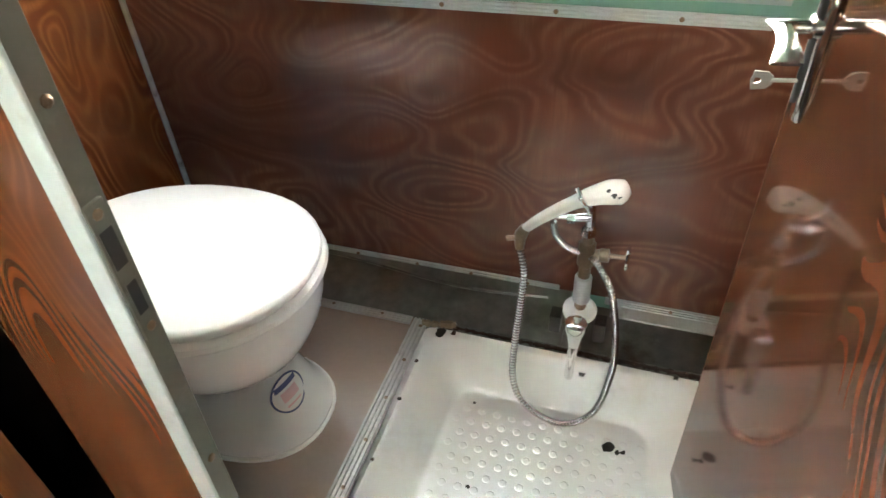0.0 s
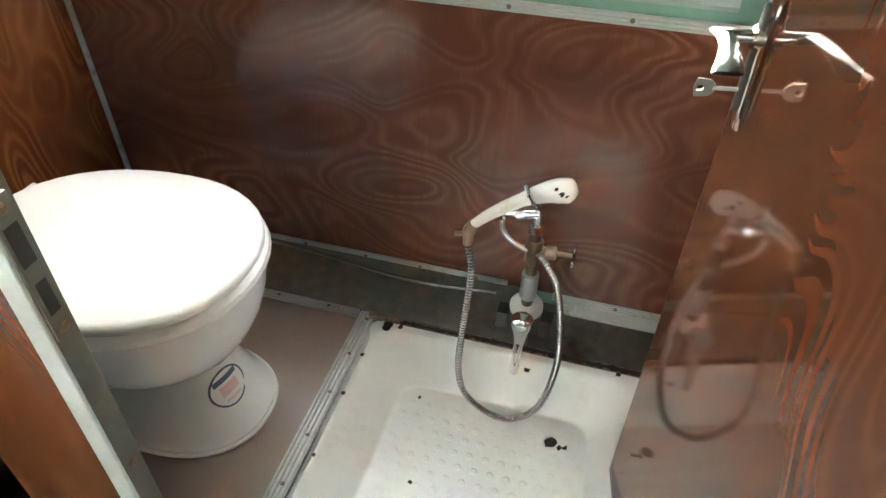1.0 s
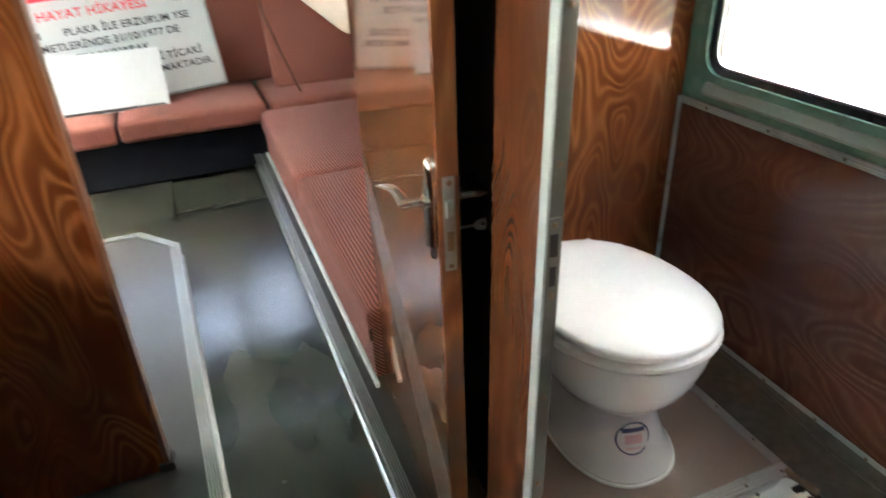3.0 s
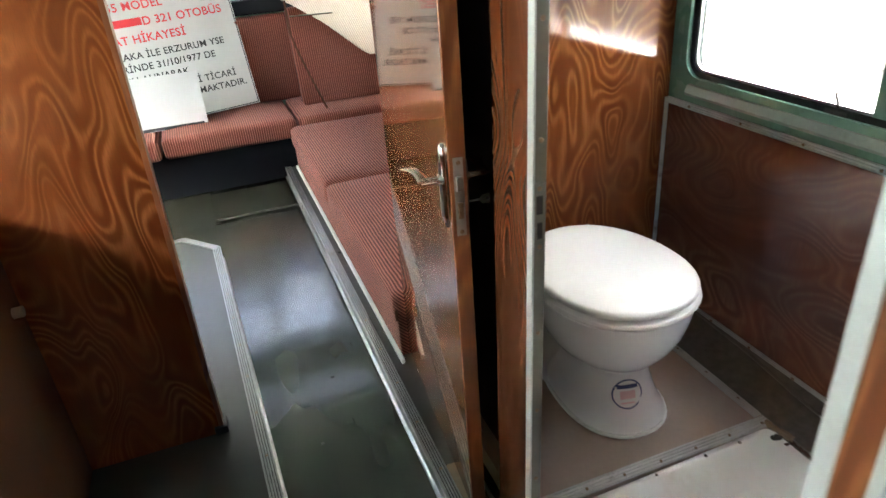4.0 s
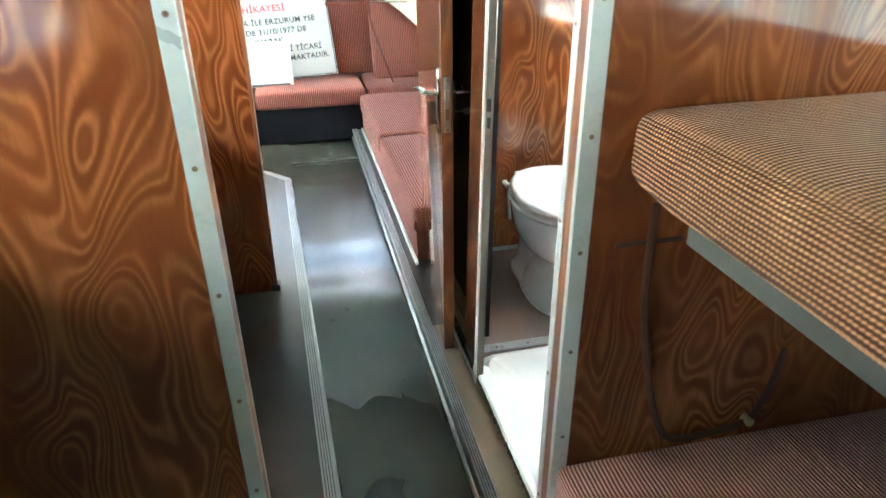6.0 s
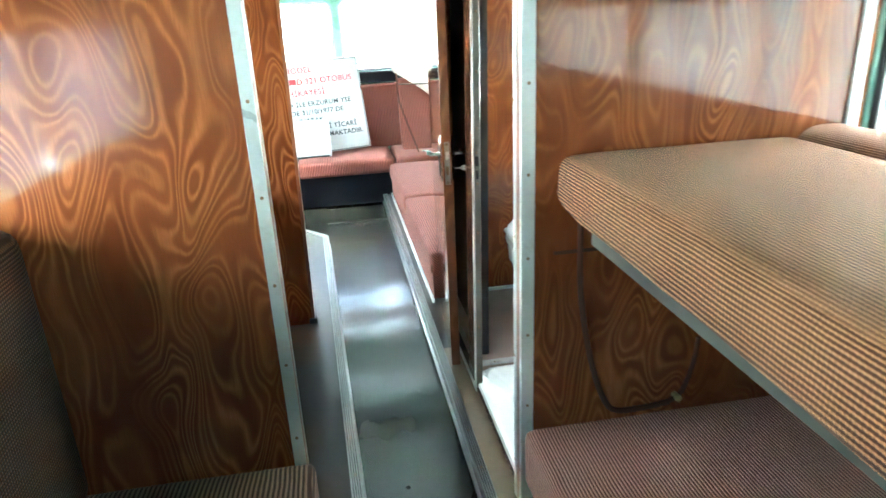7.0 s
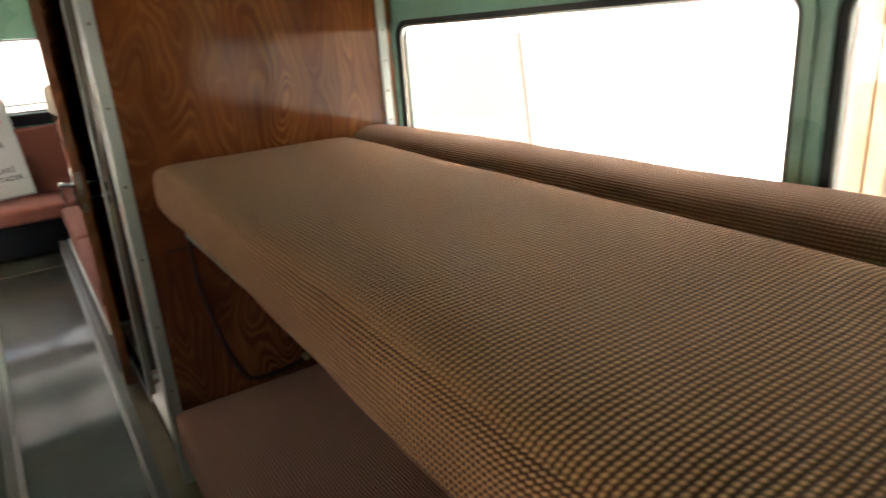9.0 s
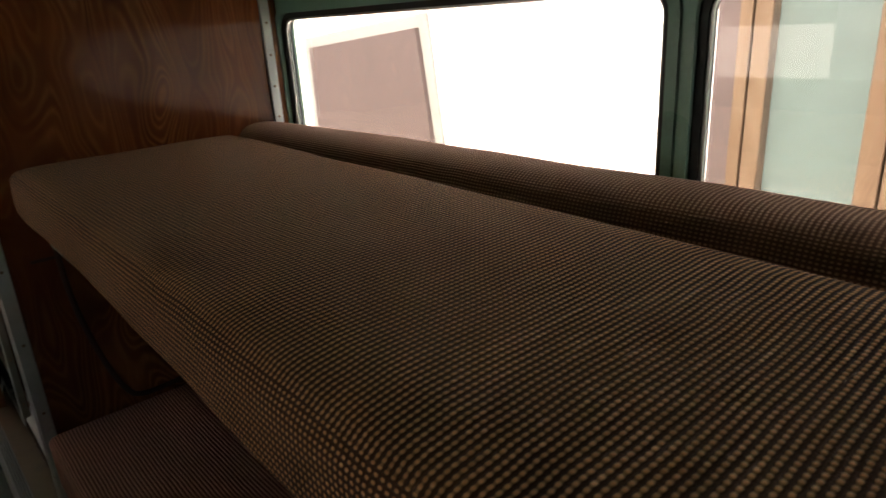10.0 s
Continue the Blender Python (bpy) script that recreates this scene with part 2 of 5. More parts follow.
M_RISER = plain("riser_vinyl", (0.05, 0.052, 0.048), 0.3, 0, 0.3, 18)
M_WHITE = plain("sign_board", (0.43, 0.45, 0.455), 0.6, 0, 0.02, 6)
M_PAPER = plain("paper", (0.80, 0.79, 0.76), 0.6, 0, 0.03, 10)
M_RED = plain("red_print", (0.55, 0.03, 0.04), 0.5, 0, 0.05, 10)
M_INK = plain("black_print", (0.02, 0.02, 0.025), 0.5, 0, 0.05, 10)
M_PINKINK = plain("pink_print", (0.75, 0.50, 0.50), 0.6, 0, 0.08, 100)
M_BLUEINK = plain("blue_print", (0.06, 0.08, 0.2), 0.5, 0, 0.1, 100)
M_CLOTH_SHADE = plain("dark_cloth_and_shade", (0.006, 0.007, 0.010), 0.9, 0, 0.3, 25, 0.3, spec=0.1)
M_BUNKBASE = plain("bunk_board", (0.070, 0.074, 0.060), 0.45, 0, 0.12, 25)
M_CORD = plain("brown_cord", (0.075, 0.032, 0.018), 0.8, 0, 0.2, 60, spec=0.1)
M_PAINTOUT = plain("outside_plaster", (0.88, 0.87, 0.84), 0.8, 0, 0.04, 3)
M_FRAMEOUT = plain("outside_frame", (0.20, 0.20, 0.19), 0.7, 0, 0.05, 4)
M_PINKPANEL = plain("outside_panel", (0.075, 0.052, 0.049), 0.6, 0, 0.10, 4)
M_WOODOUT = laminate("outside_timber", tall=0.15, freq=5, lines=9, dark=(0.10, 0.060, 0.037), mid=(0.12, 0.077, 0.048), light=(0.14, 0.092, 0.06), rough=0.4)
M_PALEGLASS = plain("outside_pane", (0.085, 0.110, 0.104), 0.12, 0, 0.10, 3)
M_GREYWALL = plain("added_outside_wall", (0.27, 0.265, 0.255), 0.85, 0, 0.12, 2, 0.2)
M_GROUND = plain("outside_paving", (0.20, 0.195, 0.185), 0.9, 0, 0.15, 5, 0.3)

F_BUNK = fabric("bunk_fabric", (0, 1, 1), (0.042, 0.013, 0.006), (0.80, 0.46, 0.235), 0.0078, 0.84, (1, 0, 0), (0.34, 0.205, 0.105), 0.6, 0.0078, 0.34)
F_ROLL = fabric("roll_fabric", (0, 1, 1), (0.21, 0.108, 0.066), (0.70, 0.455, 0.31), 0.0078, 0.75, (1, 0, 0), (0.22, 0.108, 0.058), 0.6, 0.0078, 0.3)
# Bunk weave in a darker tone; the shade over the pad is painted in.
F_PAD_SHADED = fabric("pad_fabric_shaded", (0, 1, 1), (0.022, 0.008, 0.004), (0.150, 0.080, 0.042), 0.0078, 0.65, (1, 0, 0), (0.07, 0.035, 0.02), 0.6, 0.0078, 0.3)
# Bed fabric again, darkened: the shade on the left bunk is in its colour.
F_BED_SHADED = fabric("bed_fabric_shaded", (0, 1, 1), (0.040, 0.018, 0.011), (0.25, 0.165, 0.110), 0.011, 0.0, (1, 0, 0), (0.12, 0.07, 0.045), 0.45, 0.0, 0.18)
F_BED = fabric("bed_fabric", (0, 1, 1), (0.165, 0.066, 0.046), (0.52, 0.30, 0.22), 0.0085, 0.0, (1, 0, 0), (0.29, 0.140, 0.105), 0.45, 0.0, 0.18)
F_SOFA = fabric("sofa_fabric", (0, 1, 1), (0.066, 0.014, 0.010), (0.285, 0.118, 0.086), 0.0125, 0.0, (1, 0, 0), (0.180, 0.066, 0.048), 0.5, 0.0, 0.10)
F_BENCH = fabric("bench_fabric", (0, 1, 0), (0.095, 0.024, 0.017), (0.29, 0.118, 0.084), 0.012, 0.0, (1, 0, 0), (0.19, 0.070, 0.050), 0.5)
F_BEIGE = fabric("beige_fabric", (0, 1, 0.4), (0.46, 0.42, 0.36), (0.66, 0.61, 0.53), 0.012, 0.0, (1, 0, 0), (0.60, 0.52, 0.42), 0.5)

m, n, l, p = mat("window_glass")
p.inputs["Transmission Weight"].default_value, p.inputs["Roughness"].default_value = 1.0, 0.0
p.inputs["IOR"].default_value = 1.45
l.new(ramp(n, l, noise_node(n, l, put_coords(n, l), 3.0, 3), ((0.3, (0.93, 0.96, 0.95)), (0.7, (0.98, 0.99, 0.98)))), p.inputs["Base Color"])
M_GLASS = m


# ---------------------------------------------------------------- mesh helpers
def mesh_ob(name, bm, material, parent=None, label="", smooth=False):
    me = bpy.data.meshes.new(name)
    bmesh.ops.recalc_face_normals(bm, faces=bm.faces[:])
    bm.to_mesh(me)
    bm.free()
    me.materials.append(material)
    if smooth:
        me.shade_smooth()
        me.set_sharp_from_angle(angle=radians(40))
    ob = new(name, me)
    if parent:
        ob.parent = parent
    if label:
        ob["label"] = label
    return ob


def part(name, bm, material, parent, label="", smooth=True):
    return mesh_ob(name, bm, material, parent, label, smooth)


def thing(name, label, category, group="", kind=""):
    return tagged(new(name), label, category, group, kind)


def solid(name, bm, material, label, category="", kind="structure", group="", smooth=True):
    return tagged(mesh_ob(name, bm, material, None, "", smooth), label, category or name.split("_")[0], group, kind)


def block(x0, x1, y0, y1, z0, z1, bevel=0.0, seg=2, bm=None):
    b = bmesh.new()
    vs = [b.verts.new((x, y, z)) for x in (x0, x1) for y in (y0, y1) for z in (z0, z1)]
    for q in ((0, 1, 3, 2), (4, 6, 7, 5), (0, 4, 5, 1), (2, 3, 7, 6), (0, 2, 6, 4), (1, 5, 7, 3)):
        b.faces.new([vs[i] for i in q])
    bmesh.ops.recalc_face_normals(b, faces=b.faces[:])
    if bevel:
        bmesh.ops.bevel(b, geom=b.edges[:], offset=bevel, segments=seg, profile=0.5, affect="EDGES")
    return merge(bm, b)


def merge(bm, b):
    if bm is None:
        return b
    tmp = bpy.data.meshes.new("tmp")
    b.to_mesh(tmp)
    b.free()
    bm.from_mesh(tmp)
    bpy.data.meshes.remove(tmp)
    return bm


def loft(rings, cap=True, bm=None, closed=True):
    """Skin over rings of equally many points."""
    b = bmesh.new()
    rows = [[b.verts.new(q) for q in r] for r in rings]
    k = len(rows[0])
    for a, c in zip(rows, rows[1:]):
        for i in range(k if closed else k - 1):
            j = (i + 1) % k
            b.faces.new((a[i], a[j], c[j], c[i]))
    if cap:
        b.faces.new(rows[0][::-1])
        b.faces.new(rows[-1])
    return merge(bm, b)


def tube(path, r, k=10, bm=None):
    """A round bar along a line of points; r may be a list."""
    pts = [Vector(q) for q in path]
    rs = r if isinstance(r, (list, tuple)) else [r] * len(pts)
    rings, up = [], None
    for i, q in enumerate(pts):
        d = (pts[min(i + 1, len(pts) - 1)] - pts[max(i - 1, 0)]).normalized()
        if up is None:
            up = Vector((0, 0, 1)) if abs(d.z) < 0.9 else Vector((1, 0, 0))
        a = d.cross(up).normalized()
        up = a.cross(d).normalized()
        rings.append([q + rs[i] * (math.cos(t) * a + math.sin(t) * up) for t in (2 * math.pi * j / k for j in range(k))])
    return loft(rings, True, bm)


def smooth_path(pts, steps=8):
    """A Catmull-Rom line through the points."""
    q = [Vector(a) for a in pts]
    q = [2 * q[0] - q[1]] + q + [2 * q[-1] - q[-2]]
    out = []
    for i in range(1, len(q) - 2):
        for s in range(steps):
            t = s / steps
            out.append(0.5 * (2 * q[i] + (q[i + 1] - q[i - 1]) * t + (2 * q[i - 1] - 5 * q[i] + 4 * q[i + 1] - q[i + 2]) * t * t
                              + (3 * q[i] - q[i - 1] - 3 * q[i + 1] + q[i + 2]) * t ** 3))
    return out + [q[-2]]


def prism(profile, axis, a, b, bm=None):
    """A profile of two coordinates drawn out along an axis."""
    def at(u, v, w):
        return {"x": (w, u, v), "y": (u, w, v), "z": (u, v, w)}[axis]
    return loft([[at(u, v, w) for u, v in profile] for w in (a, b)], True, bm)


def disc(c, nrm, r, h, k=12, bm=None):
    c, d = Vector(c), Vector(nrm).normalized()
    return tube([c, c + d * h], r, k, bm)


def rounded(x0, x1, z0, z1, r, k=6):
    """The outline of a rounded rectangle, from its lower left corner round."""
    out = []
    for cx, cz, s in ((x0 + r, z0 + r, 180), (x1 - r, z0 + r, 270), (x1 - r, z1 - r, 0), (x0 + r, z1 - r, 90)):
        for i in range(k + 1):
            t = radians(s + 90 * i / k)
            out.append((cx + r * math.cos(t), cz + r * math.sin(t)))
    return out


def plate_with_hole(o, h, r, at, k=6):
    """A slab of outline o = (u0, u1, v0, v1) with a rounded hole h. at(u, v, side) gives the place on its two faces."""
    inner = rounded(*h, r, k)
    u0, u1, v0, v1 = o
    outer = []
    for i, c in enumerate(((u0, v0), (u1, v0), (u1, v1), (u0, v1))):
        outer += [c] * (k + 1)
    b = bmesh.new()
    sides = []
    for s in (0, 1):
        sides.append(([b.verts.new(at(*q, s)) for q in inner], [b.verts.new(at(*q, s)) for q in outer]))
    m = len(inner)
    for i in range(m):
        j = (i + 1) % m
        (a0, c0), (a1, c1) = sides
        b.faces.new((a0[i], a0[j], c0[j], c0[i]))
        b.faces.new((a1[i], c1[i], c1[j], a1[j]))
        b.faces.new((a0[i], a1[i], a1[j], a0[j]))
        b.faces.new((c0[i], c0[j], c1[j], c1[i]))
    bmesh.ops.remove_doubles(b, verts=b.verts[:], dist=1e-5)
    return b


def band(h, r, w, at, k=6):
    """A flat ring of width w round a rounded opening, between the two faces that at() gives."""
    a, c = rounded(*h, r, k), rounded(h[0] - w, h[1] + w, h[2] - w, h[3] + w, r + w, k)
    ring = lambda o, s: [at(u, v, s) for u, v in o]
    b = loft([ring(a, 0), ring(c, 0), ring(c, 1), ring(a, 1), ring(a, 0)], False)
    bmesh.ops.remove_doubles(b, verts=b.verts[:], dist=1e-5)
    return b


def cushion(x0, x1, y0, y1, z0, z1, r, crown=0.01, nx=14, ny=10, sag=0.0, seed=1):
    """An upholstered pad: rounded edges, a slightly crowned and uneven top."""
    b = block(x0, x1, y0, y1, z0, z1)
    bmesh.ops.bevel(b, geom=b.edges[:], offset=r, segments=4, profile=0.55, affect="EDGES")
    for axis, cuts, lo, hi in ((0, nx, x0, x1), (1, ny, y0, y1)):
        for i in range(1, cuts):
            co, no = [0, 0, 0], [0, 0, 0]
            co[axis], no[axis] = lo + r + (hi - lo - 2 * r) * i / cuts, 1
            bmesh.ops.bisect_plane(b, geom=b.verts[:] + b.edges[:] + b.faces[:], plane_co=co, plane_no=no)
    for v in b.verts:
        fx = max(0, 1 - (2 * (v.co.x - x0) / (x1 - x0) - 1) ** 2)
        fy = max(0, 1 - (2 * (v.co.y - y0) / (y1 - y0) - 1) ** 2)
        fz = (v.co.z - z0) / (z1 - z0)
        w = noise.noise(Vector((v.co.x * 3.1 + seed * 7, v.co.y * 3.7, v.co.z * 3)))
        v.co.z += fz * (crown * min(1, 2.2 * fx) * min(1, 2.2 * fy) + 0.004 * w - sag * fx)
        v.co.y += (0.004 * noise.noise(Vector((v.co.x * 5, seed, v.co.z * 9)))) * (1 if abs(v.co.y - y0) < r else 0)
    return b


SCREW = None


def screw(parent, c, nrm):
    """A small dark screw head on a strip."""
    global SCREW
    d = Vector(nrm).normalized()
    if SCREW is None:
        b = loft([[(rr * math.cos(t), rr * math.sin(t), z) for t in (math.pi * j / 4 for j in range(8))]
                  for rr, z in ((0.0042, -0.001), (0.0042, 0.0008), (0.0022, 0.0018))])
        SCREW = bpy.data.meshes.new("screw")
        b.to_mesh(SCREW)
        b.free()
        SCREW.materials.append(M_TARN)
    ob = new("screw", SCREW)
    ob.parent = parent
    ob.matrix_local = Matrix.Translation(c) @ d.to_track_quat("Z", "Y").to_matrix().to_4x4()
    return ob


# ---------------------------------------------------------------- sizes of the vehicle
XB, XF = -4.00, 3.20          # rear and front ends
YR, YL = 0.85, -1.45          # side walls
ZP = 0.06                     # platform over the aisle floor
ZC = 1.86                     # ceiling
AR, AL = -0.09, -0.515        # edges of the aisle
P1, P2 = 0.0, -1.325          # faces of the cross walls
T = 0.045                     # their thickness
ZW0, ZW1 = 0.842, 1.345        # window openings
PITCH = 1.24

# ---- floor, platforms
def swell(x, j):
    return -0.009 + 0.005 * math.sin(10.83 * (x + 1.42)) * min(1, max(0, (x + 2.1) / 0.6)) + 0.0022 * noise.noise(Vector((x * 4.3, j * 0.05, 2.0))) + 0.0007 * noise.noise(Vector((x * 11.0, j * 0.10, 7.0)))


def uneven_floor(x0, x1, y0, y1, z, nx, ny):
    """Vinyl on old boards: low swells that run across the aisle."""
    rings = []
    for i in range(nx + 1):
        x = x0 + (x1 - x0) * i / nx
        top = [(x, y0 + (y1 - y0) * j / ny, z + swell(x, j)) for j in range(ny + 1)]
        rings.append(top + [(x, y1, z - 0.05), (x, y0, z - 0.05)])
    return loft(rings)


fl = solid("floor", uneven_floor(XB, XF, AL - 0.01, AR + 0.01, 0.0, 260, 8), M_AISLE, "dark grey-green vinyl aisle floor, scuffed and shiny", "floor")
solid("platform_right", block(-0.04, XF, AR + 0.004, YR, -0.05, ZP - 0.003), M_TAN2, "tan vinyl platform beside the aisle", "platform")
solid("platform_doorway", block(-0.93, -0.04, AR + 0.004, 0.009, -0.05, ZP - 0.003), M_TAN2, "tan vinyl strip of platform before the washroom", "platform")
solid("platform_washroom", block(-0.93, -0.04, 0.009, YR, -0.05, 0.040), M_DARK, "dark floor under the shower tray", "platform")
solid("platform_lounge", block(XB, -0.93, AR + 0.004, YR, -0.05, ZP - 0.004), M_GREYV, "grey vinyl platform under the sofa", "platform")
lp = prism([(-2.536, AL - 0.004), (-2.70, AL - 0.14), (-2.70, YL), (XF, YL), (XF, AL - 0.004)], "z", -0.05, ZP - 0.003)
solid("platform_left", lp, M_GREYV, "smooth grey vinyl platform beside the aisle", "platform")
solid("floor_lounge", block(XB, -2.70, YL, AL - 0.01, -0.05, -0.002), M_AISLE, "dark vinyl floor before the rear bench", "floor")
solid("floor_lounge_side", block(-2.70, -2.5, AL - 0.16, AL - 0.01, -0.052, -0.003), M_AISLE, "dark vinyl floor beside the cut platform corner", "floor")
solid("floor_joint", block(-2.985, -2.97, AL, AR, -0.001, 0.0035, 0.001), M_DARK, "thin dark joint across the aisle floor", "trim")
solid("riser_right", block(XB, XF, AR, AR + 0.004, 0.0, ZP - 0.012), M_RISER, "dark vinyl riser of the aisle step", "trim")
solid("riser_left", block(-2.536, XF, AL - 0.004, AL, 0.0, ZP - 0.012), M_RISER, "dark vinyl riser of the aisle step", "trim")


def ribs(w, h, n_=5):
    """The profile of a ribbed strip, w wide and h thick."""
    out = [(0, 0), (0, h * 0.35)]
    for i in range(n_):
        a = w * (i + 0.5) / n_
        out += [(a - w / n_ * 0.34, h * 0.35), (a - w / n_ * 0.24, h), (a + w / n_ * 0.24, h), (a + w / n_ * 0.34, h * 0.35)]
    return out + [(w, h * 0.35), (w, 0)]


# aluminium nosings on both edges of the aisle, with a lip down the riser
nose = thing("nosing_right", "ribbed aluminium nosing on the platform edge", "trim", "", "structure")
part("strip", prism([(AR - 0.003 + u, ZP - 0.003 + v) for u, v in ribs(0.033, 0.006)], "x", XB, XF), M_NOSING, nose, smooth=False)
# Dark fill paints the shade that lies in the grooves.
part("inlay", block(XB + 0.001, XF - 0.001, AR + 0.0015, AR + 0.0255, ZP - 0.002, ZP + 0.0006), M_RUBBER, nose, "dark fill for the shade between the ribs", smooth=False)
part("lip", block(XB, XF, AR - 0.004, AR, ZP - 0.016, ZP + 0.002, 0.001), M_NOSING, nose)
part("foot_strip", prism([(AR - 0.011, 0.0), (AR - 0.011, 0.004), (AR - 0.006, 0.009), (AR - 0.002, 0.010), (AR - 0.002, 0)], "x", XB, XF), M_NOSING, nose)
for i in range(38):
    screw(nose, (XB + 0.12 + i * 0.185, AR + 0.0135, ZP + 0.0022), (0, 0, 1))
nose = thing("nosing_left", "ribbed aluminium nosing on the platform edge, cut off at an angle", "trim", "", "structure")
part("strip", prism([(AL - 0.031 + u, ZP - 0.003 + v) for u, v in ribs(0.034, 0.006)], "x", -2.53, XF), M_NOSING, nose, smooth=False)
# Groove shade again, drawn as a dark block under the rib tops.
part("inlay", block(-2.529, XF - 0.001, AL - 0.0265, AL - 0.0015, ZP - 0.002, ZP + 0.0006), M_RUBBER, nose, "dark fill for the shade between the ribs", smooth=False)
part("lip", block(-2.53, XF, AL, AL + 0.004, ZP - 0.016, ZP + 0.002, 0.001), M_NOSING, nose)
part("foot_strip", prism([(AL + 0.011, 0.0), (AL + 0.011, 0.004), (AL + 0.006, 0.009), (AL + 0.002, 0.010), (AL + 0.002, 0)], "x", -2.53, XF), M_NOSING, nose)
d = Vector((-0.164, -0.136, 0)).normalized()
e = Vector((-d.y, d.x, 0))
q0, q1 = Vector((-2.53, AL, ZP)), Vector((-2.70, AL - 0.141, ZP))
part("corner_strip", loft([[q + e * u + Vector((0, 0, v)) for u, v in ((0.03, -0.003), (0.03, 0.003), (-0.003, 0.003), (-0.003, -0.02))] for q in (q0, q1)]), M_NOSING, nose)
part("end_strip", block(-2.704, -2.672, -0.80, AL - 0.139, ZP - 0.004, ZP + 0.003, 0.001), M_NOSING, nose)
for i in range(30):
    screw(nose, (-2.45 + i * 0.185, AL - 0.014, ZP + 0.0022), (0, 0, 1))

# the left edge of the aisle runs slightly askew
for ob_ in (bpy.data.objects["platform_left"], bpy.data.objects["riser_left"], *nose.children):
    if ob_.name.startswith("screw"):
        ob_.location.y += 0.036 * (ob_.location.x + 2.53)
    else:
        for v_ in ob_.data.vertices:
            if v_.co.y > -1.0 and v_.co.x > -2.6:
                v_.co.y += 0.036 * (v_.co.x + 2.53)

# ---- ceiling and ends
solid("ceiling", block(XB - 0.05, XF + 0.05, YL - 0.06, YR + 0.06, ZC, ZC + 0.03), M_CREAM, "pale grey-green painted ceiling of the coach", "ceiling")
solid("wall_front", block(XF, XF + 0.04, YL, YR, -0.05, ZC), M_CREAM, "plain grey-green wall closing the front", "wall")
solid("floor_under", block(XB - 0.05, XF + 0.05, YL - 0.06, YR + 0.06, -0.09, -0.054), M_DARK, "dark underside of the floor", "floor")


# ---- side walls with windows
def side_windows(side):
    y_in, s = (YR, 1) if side == "right" else (YL, -1)
    at = lambda u, v, f: (u, y_in + s * (0.05 * f), v)
    wall = thing("wall_" + side, "green painted coach side with wide rounded windows", "wall", "", "structure")
    lo = -0.05
    spans = [(-3.78, -2.62), (-2.54, -1.41), (-1.262, -0.085), (0.004, 1.270), (1.312, 2.52)]
    for i, (x0, x1) in enumerate(spans):
        a = XB if i == 0 else (spans[i - 1][1] + x0) / 2
        c = XF if i == len(spans) - 1 else (x1 + spans[i + 1][0]) / 2
        part("wall_panel", plate_with_hole((a, c, lo, ZC), (max(x0, XB + 0.1), min(x1, XF - 0.1), ZW0, ZW1), 0.055, at), M_GREEN, wall)
    for i, (x0, x1) in enumerate(spans):
        x0, x1 = max(x0, XB + 0.1), min(x1, XF - 0.1)
        w = thing(f"window_{side}_{i + 1}", "wide coach window with rounded corners and black rubber seal", "window", "coach side windows", "structure")
        h = (x0, x1, ZW0, ZW1)
        ring = lambda off, th: (lambda u, v, f: (u, y_in + s * (off + th * f), v))
        part("frame", band((x0 + 0.002, x1 - 0.002, ZW0 + 0.002, ZW1 - 0.002), 0.053, 0.020, ring(-0.009, 0.008)), M_GREEN, w, "green painted raised frame")
        part("sill", prism([(y_in - s * 0.001, ZW0 - 0.050), (y_in - s * 0.016, ZW0 - 0.048), (y_in - s * 0.020, ZW0 - 0.040), (y_in - s * 0.012, ZW0 - 0.020), (y_in - s * 0.001, ZW0 - 0.019)], "x", x0 + 0.02, x1 - 0.02), M_SILL, w, "pale grey-green sill ledge")
        part("seal", band((x0 + 0.016, x1 - 0.016, ZW0 + 0.016, ZW1 - 0.016), 0.04, 0.015, ring(0.004, 0.03)), M_RUBBER, w, "black rubber seal")
        part("bead", band((x0 + 0.022, x1 - 0.022, ZW0 + 0.022, ZW1 - 0.022), 0.035, 0.006, ring(0.010, 0.004)), M_ALU, w, "bright metal bead")
        out = rounded(x0 + 0.017, x1 - 0.017, ZW0 + 0.017, ZW1 - 0.017, 0.04)
        g = part("pane", loft([[(u, y_in + s * f, v) for u, v in out] for f in (0.020, 0.024)]), M_GLASS, w)
        g.visible_shadow = False
        if i in (1, 2):
            xm = x0 + 0.56
            part("sliding_bar", block(xm, xm + 0.035, *sorted((y_in + s * 0.006, y_in + s * 0.034)), ZW0 + 0.012, ZW1 - 0.012, 0.003), M_GREEN, w, "green bar of the sliding pane")


side_windows("right")
side_windows("left")

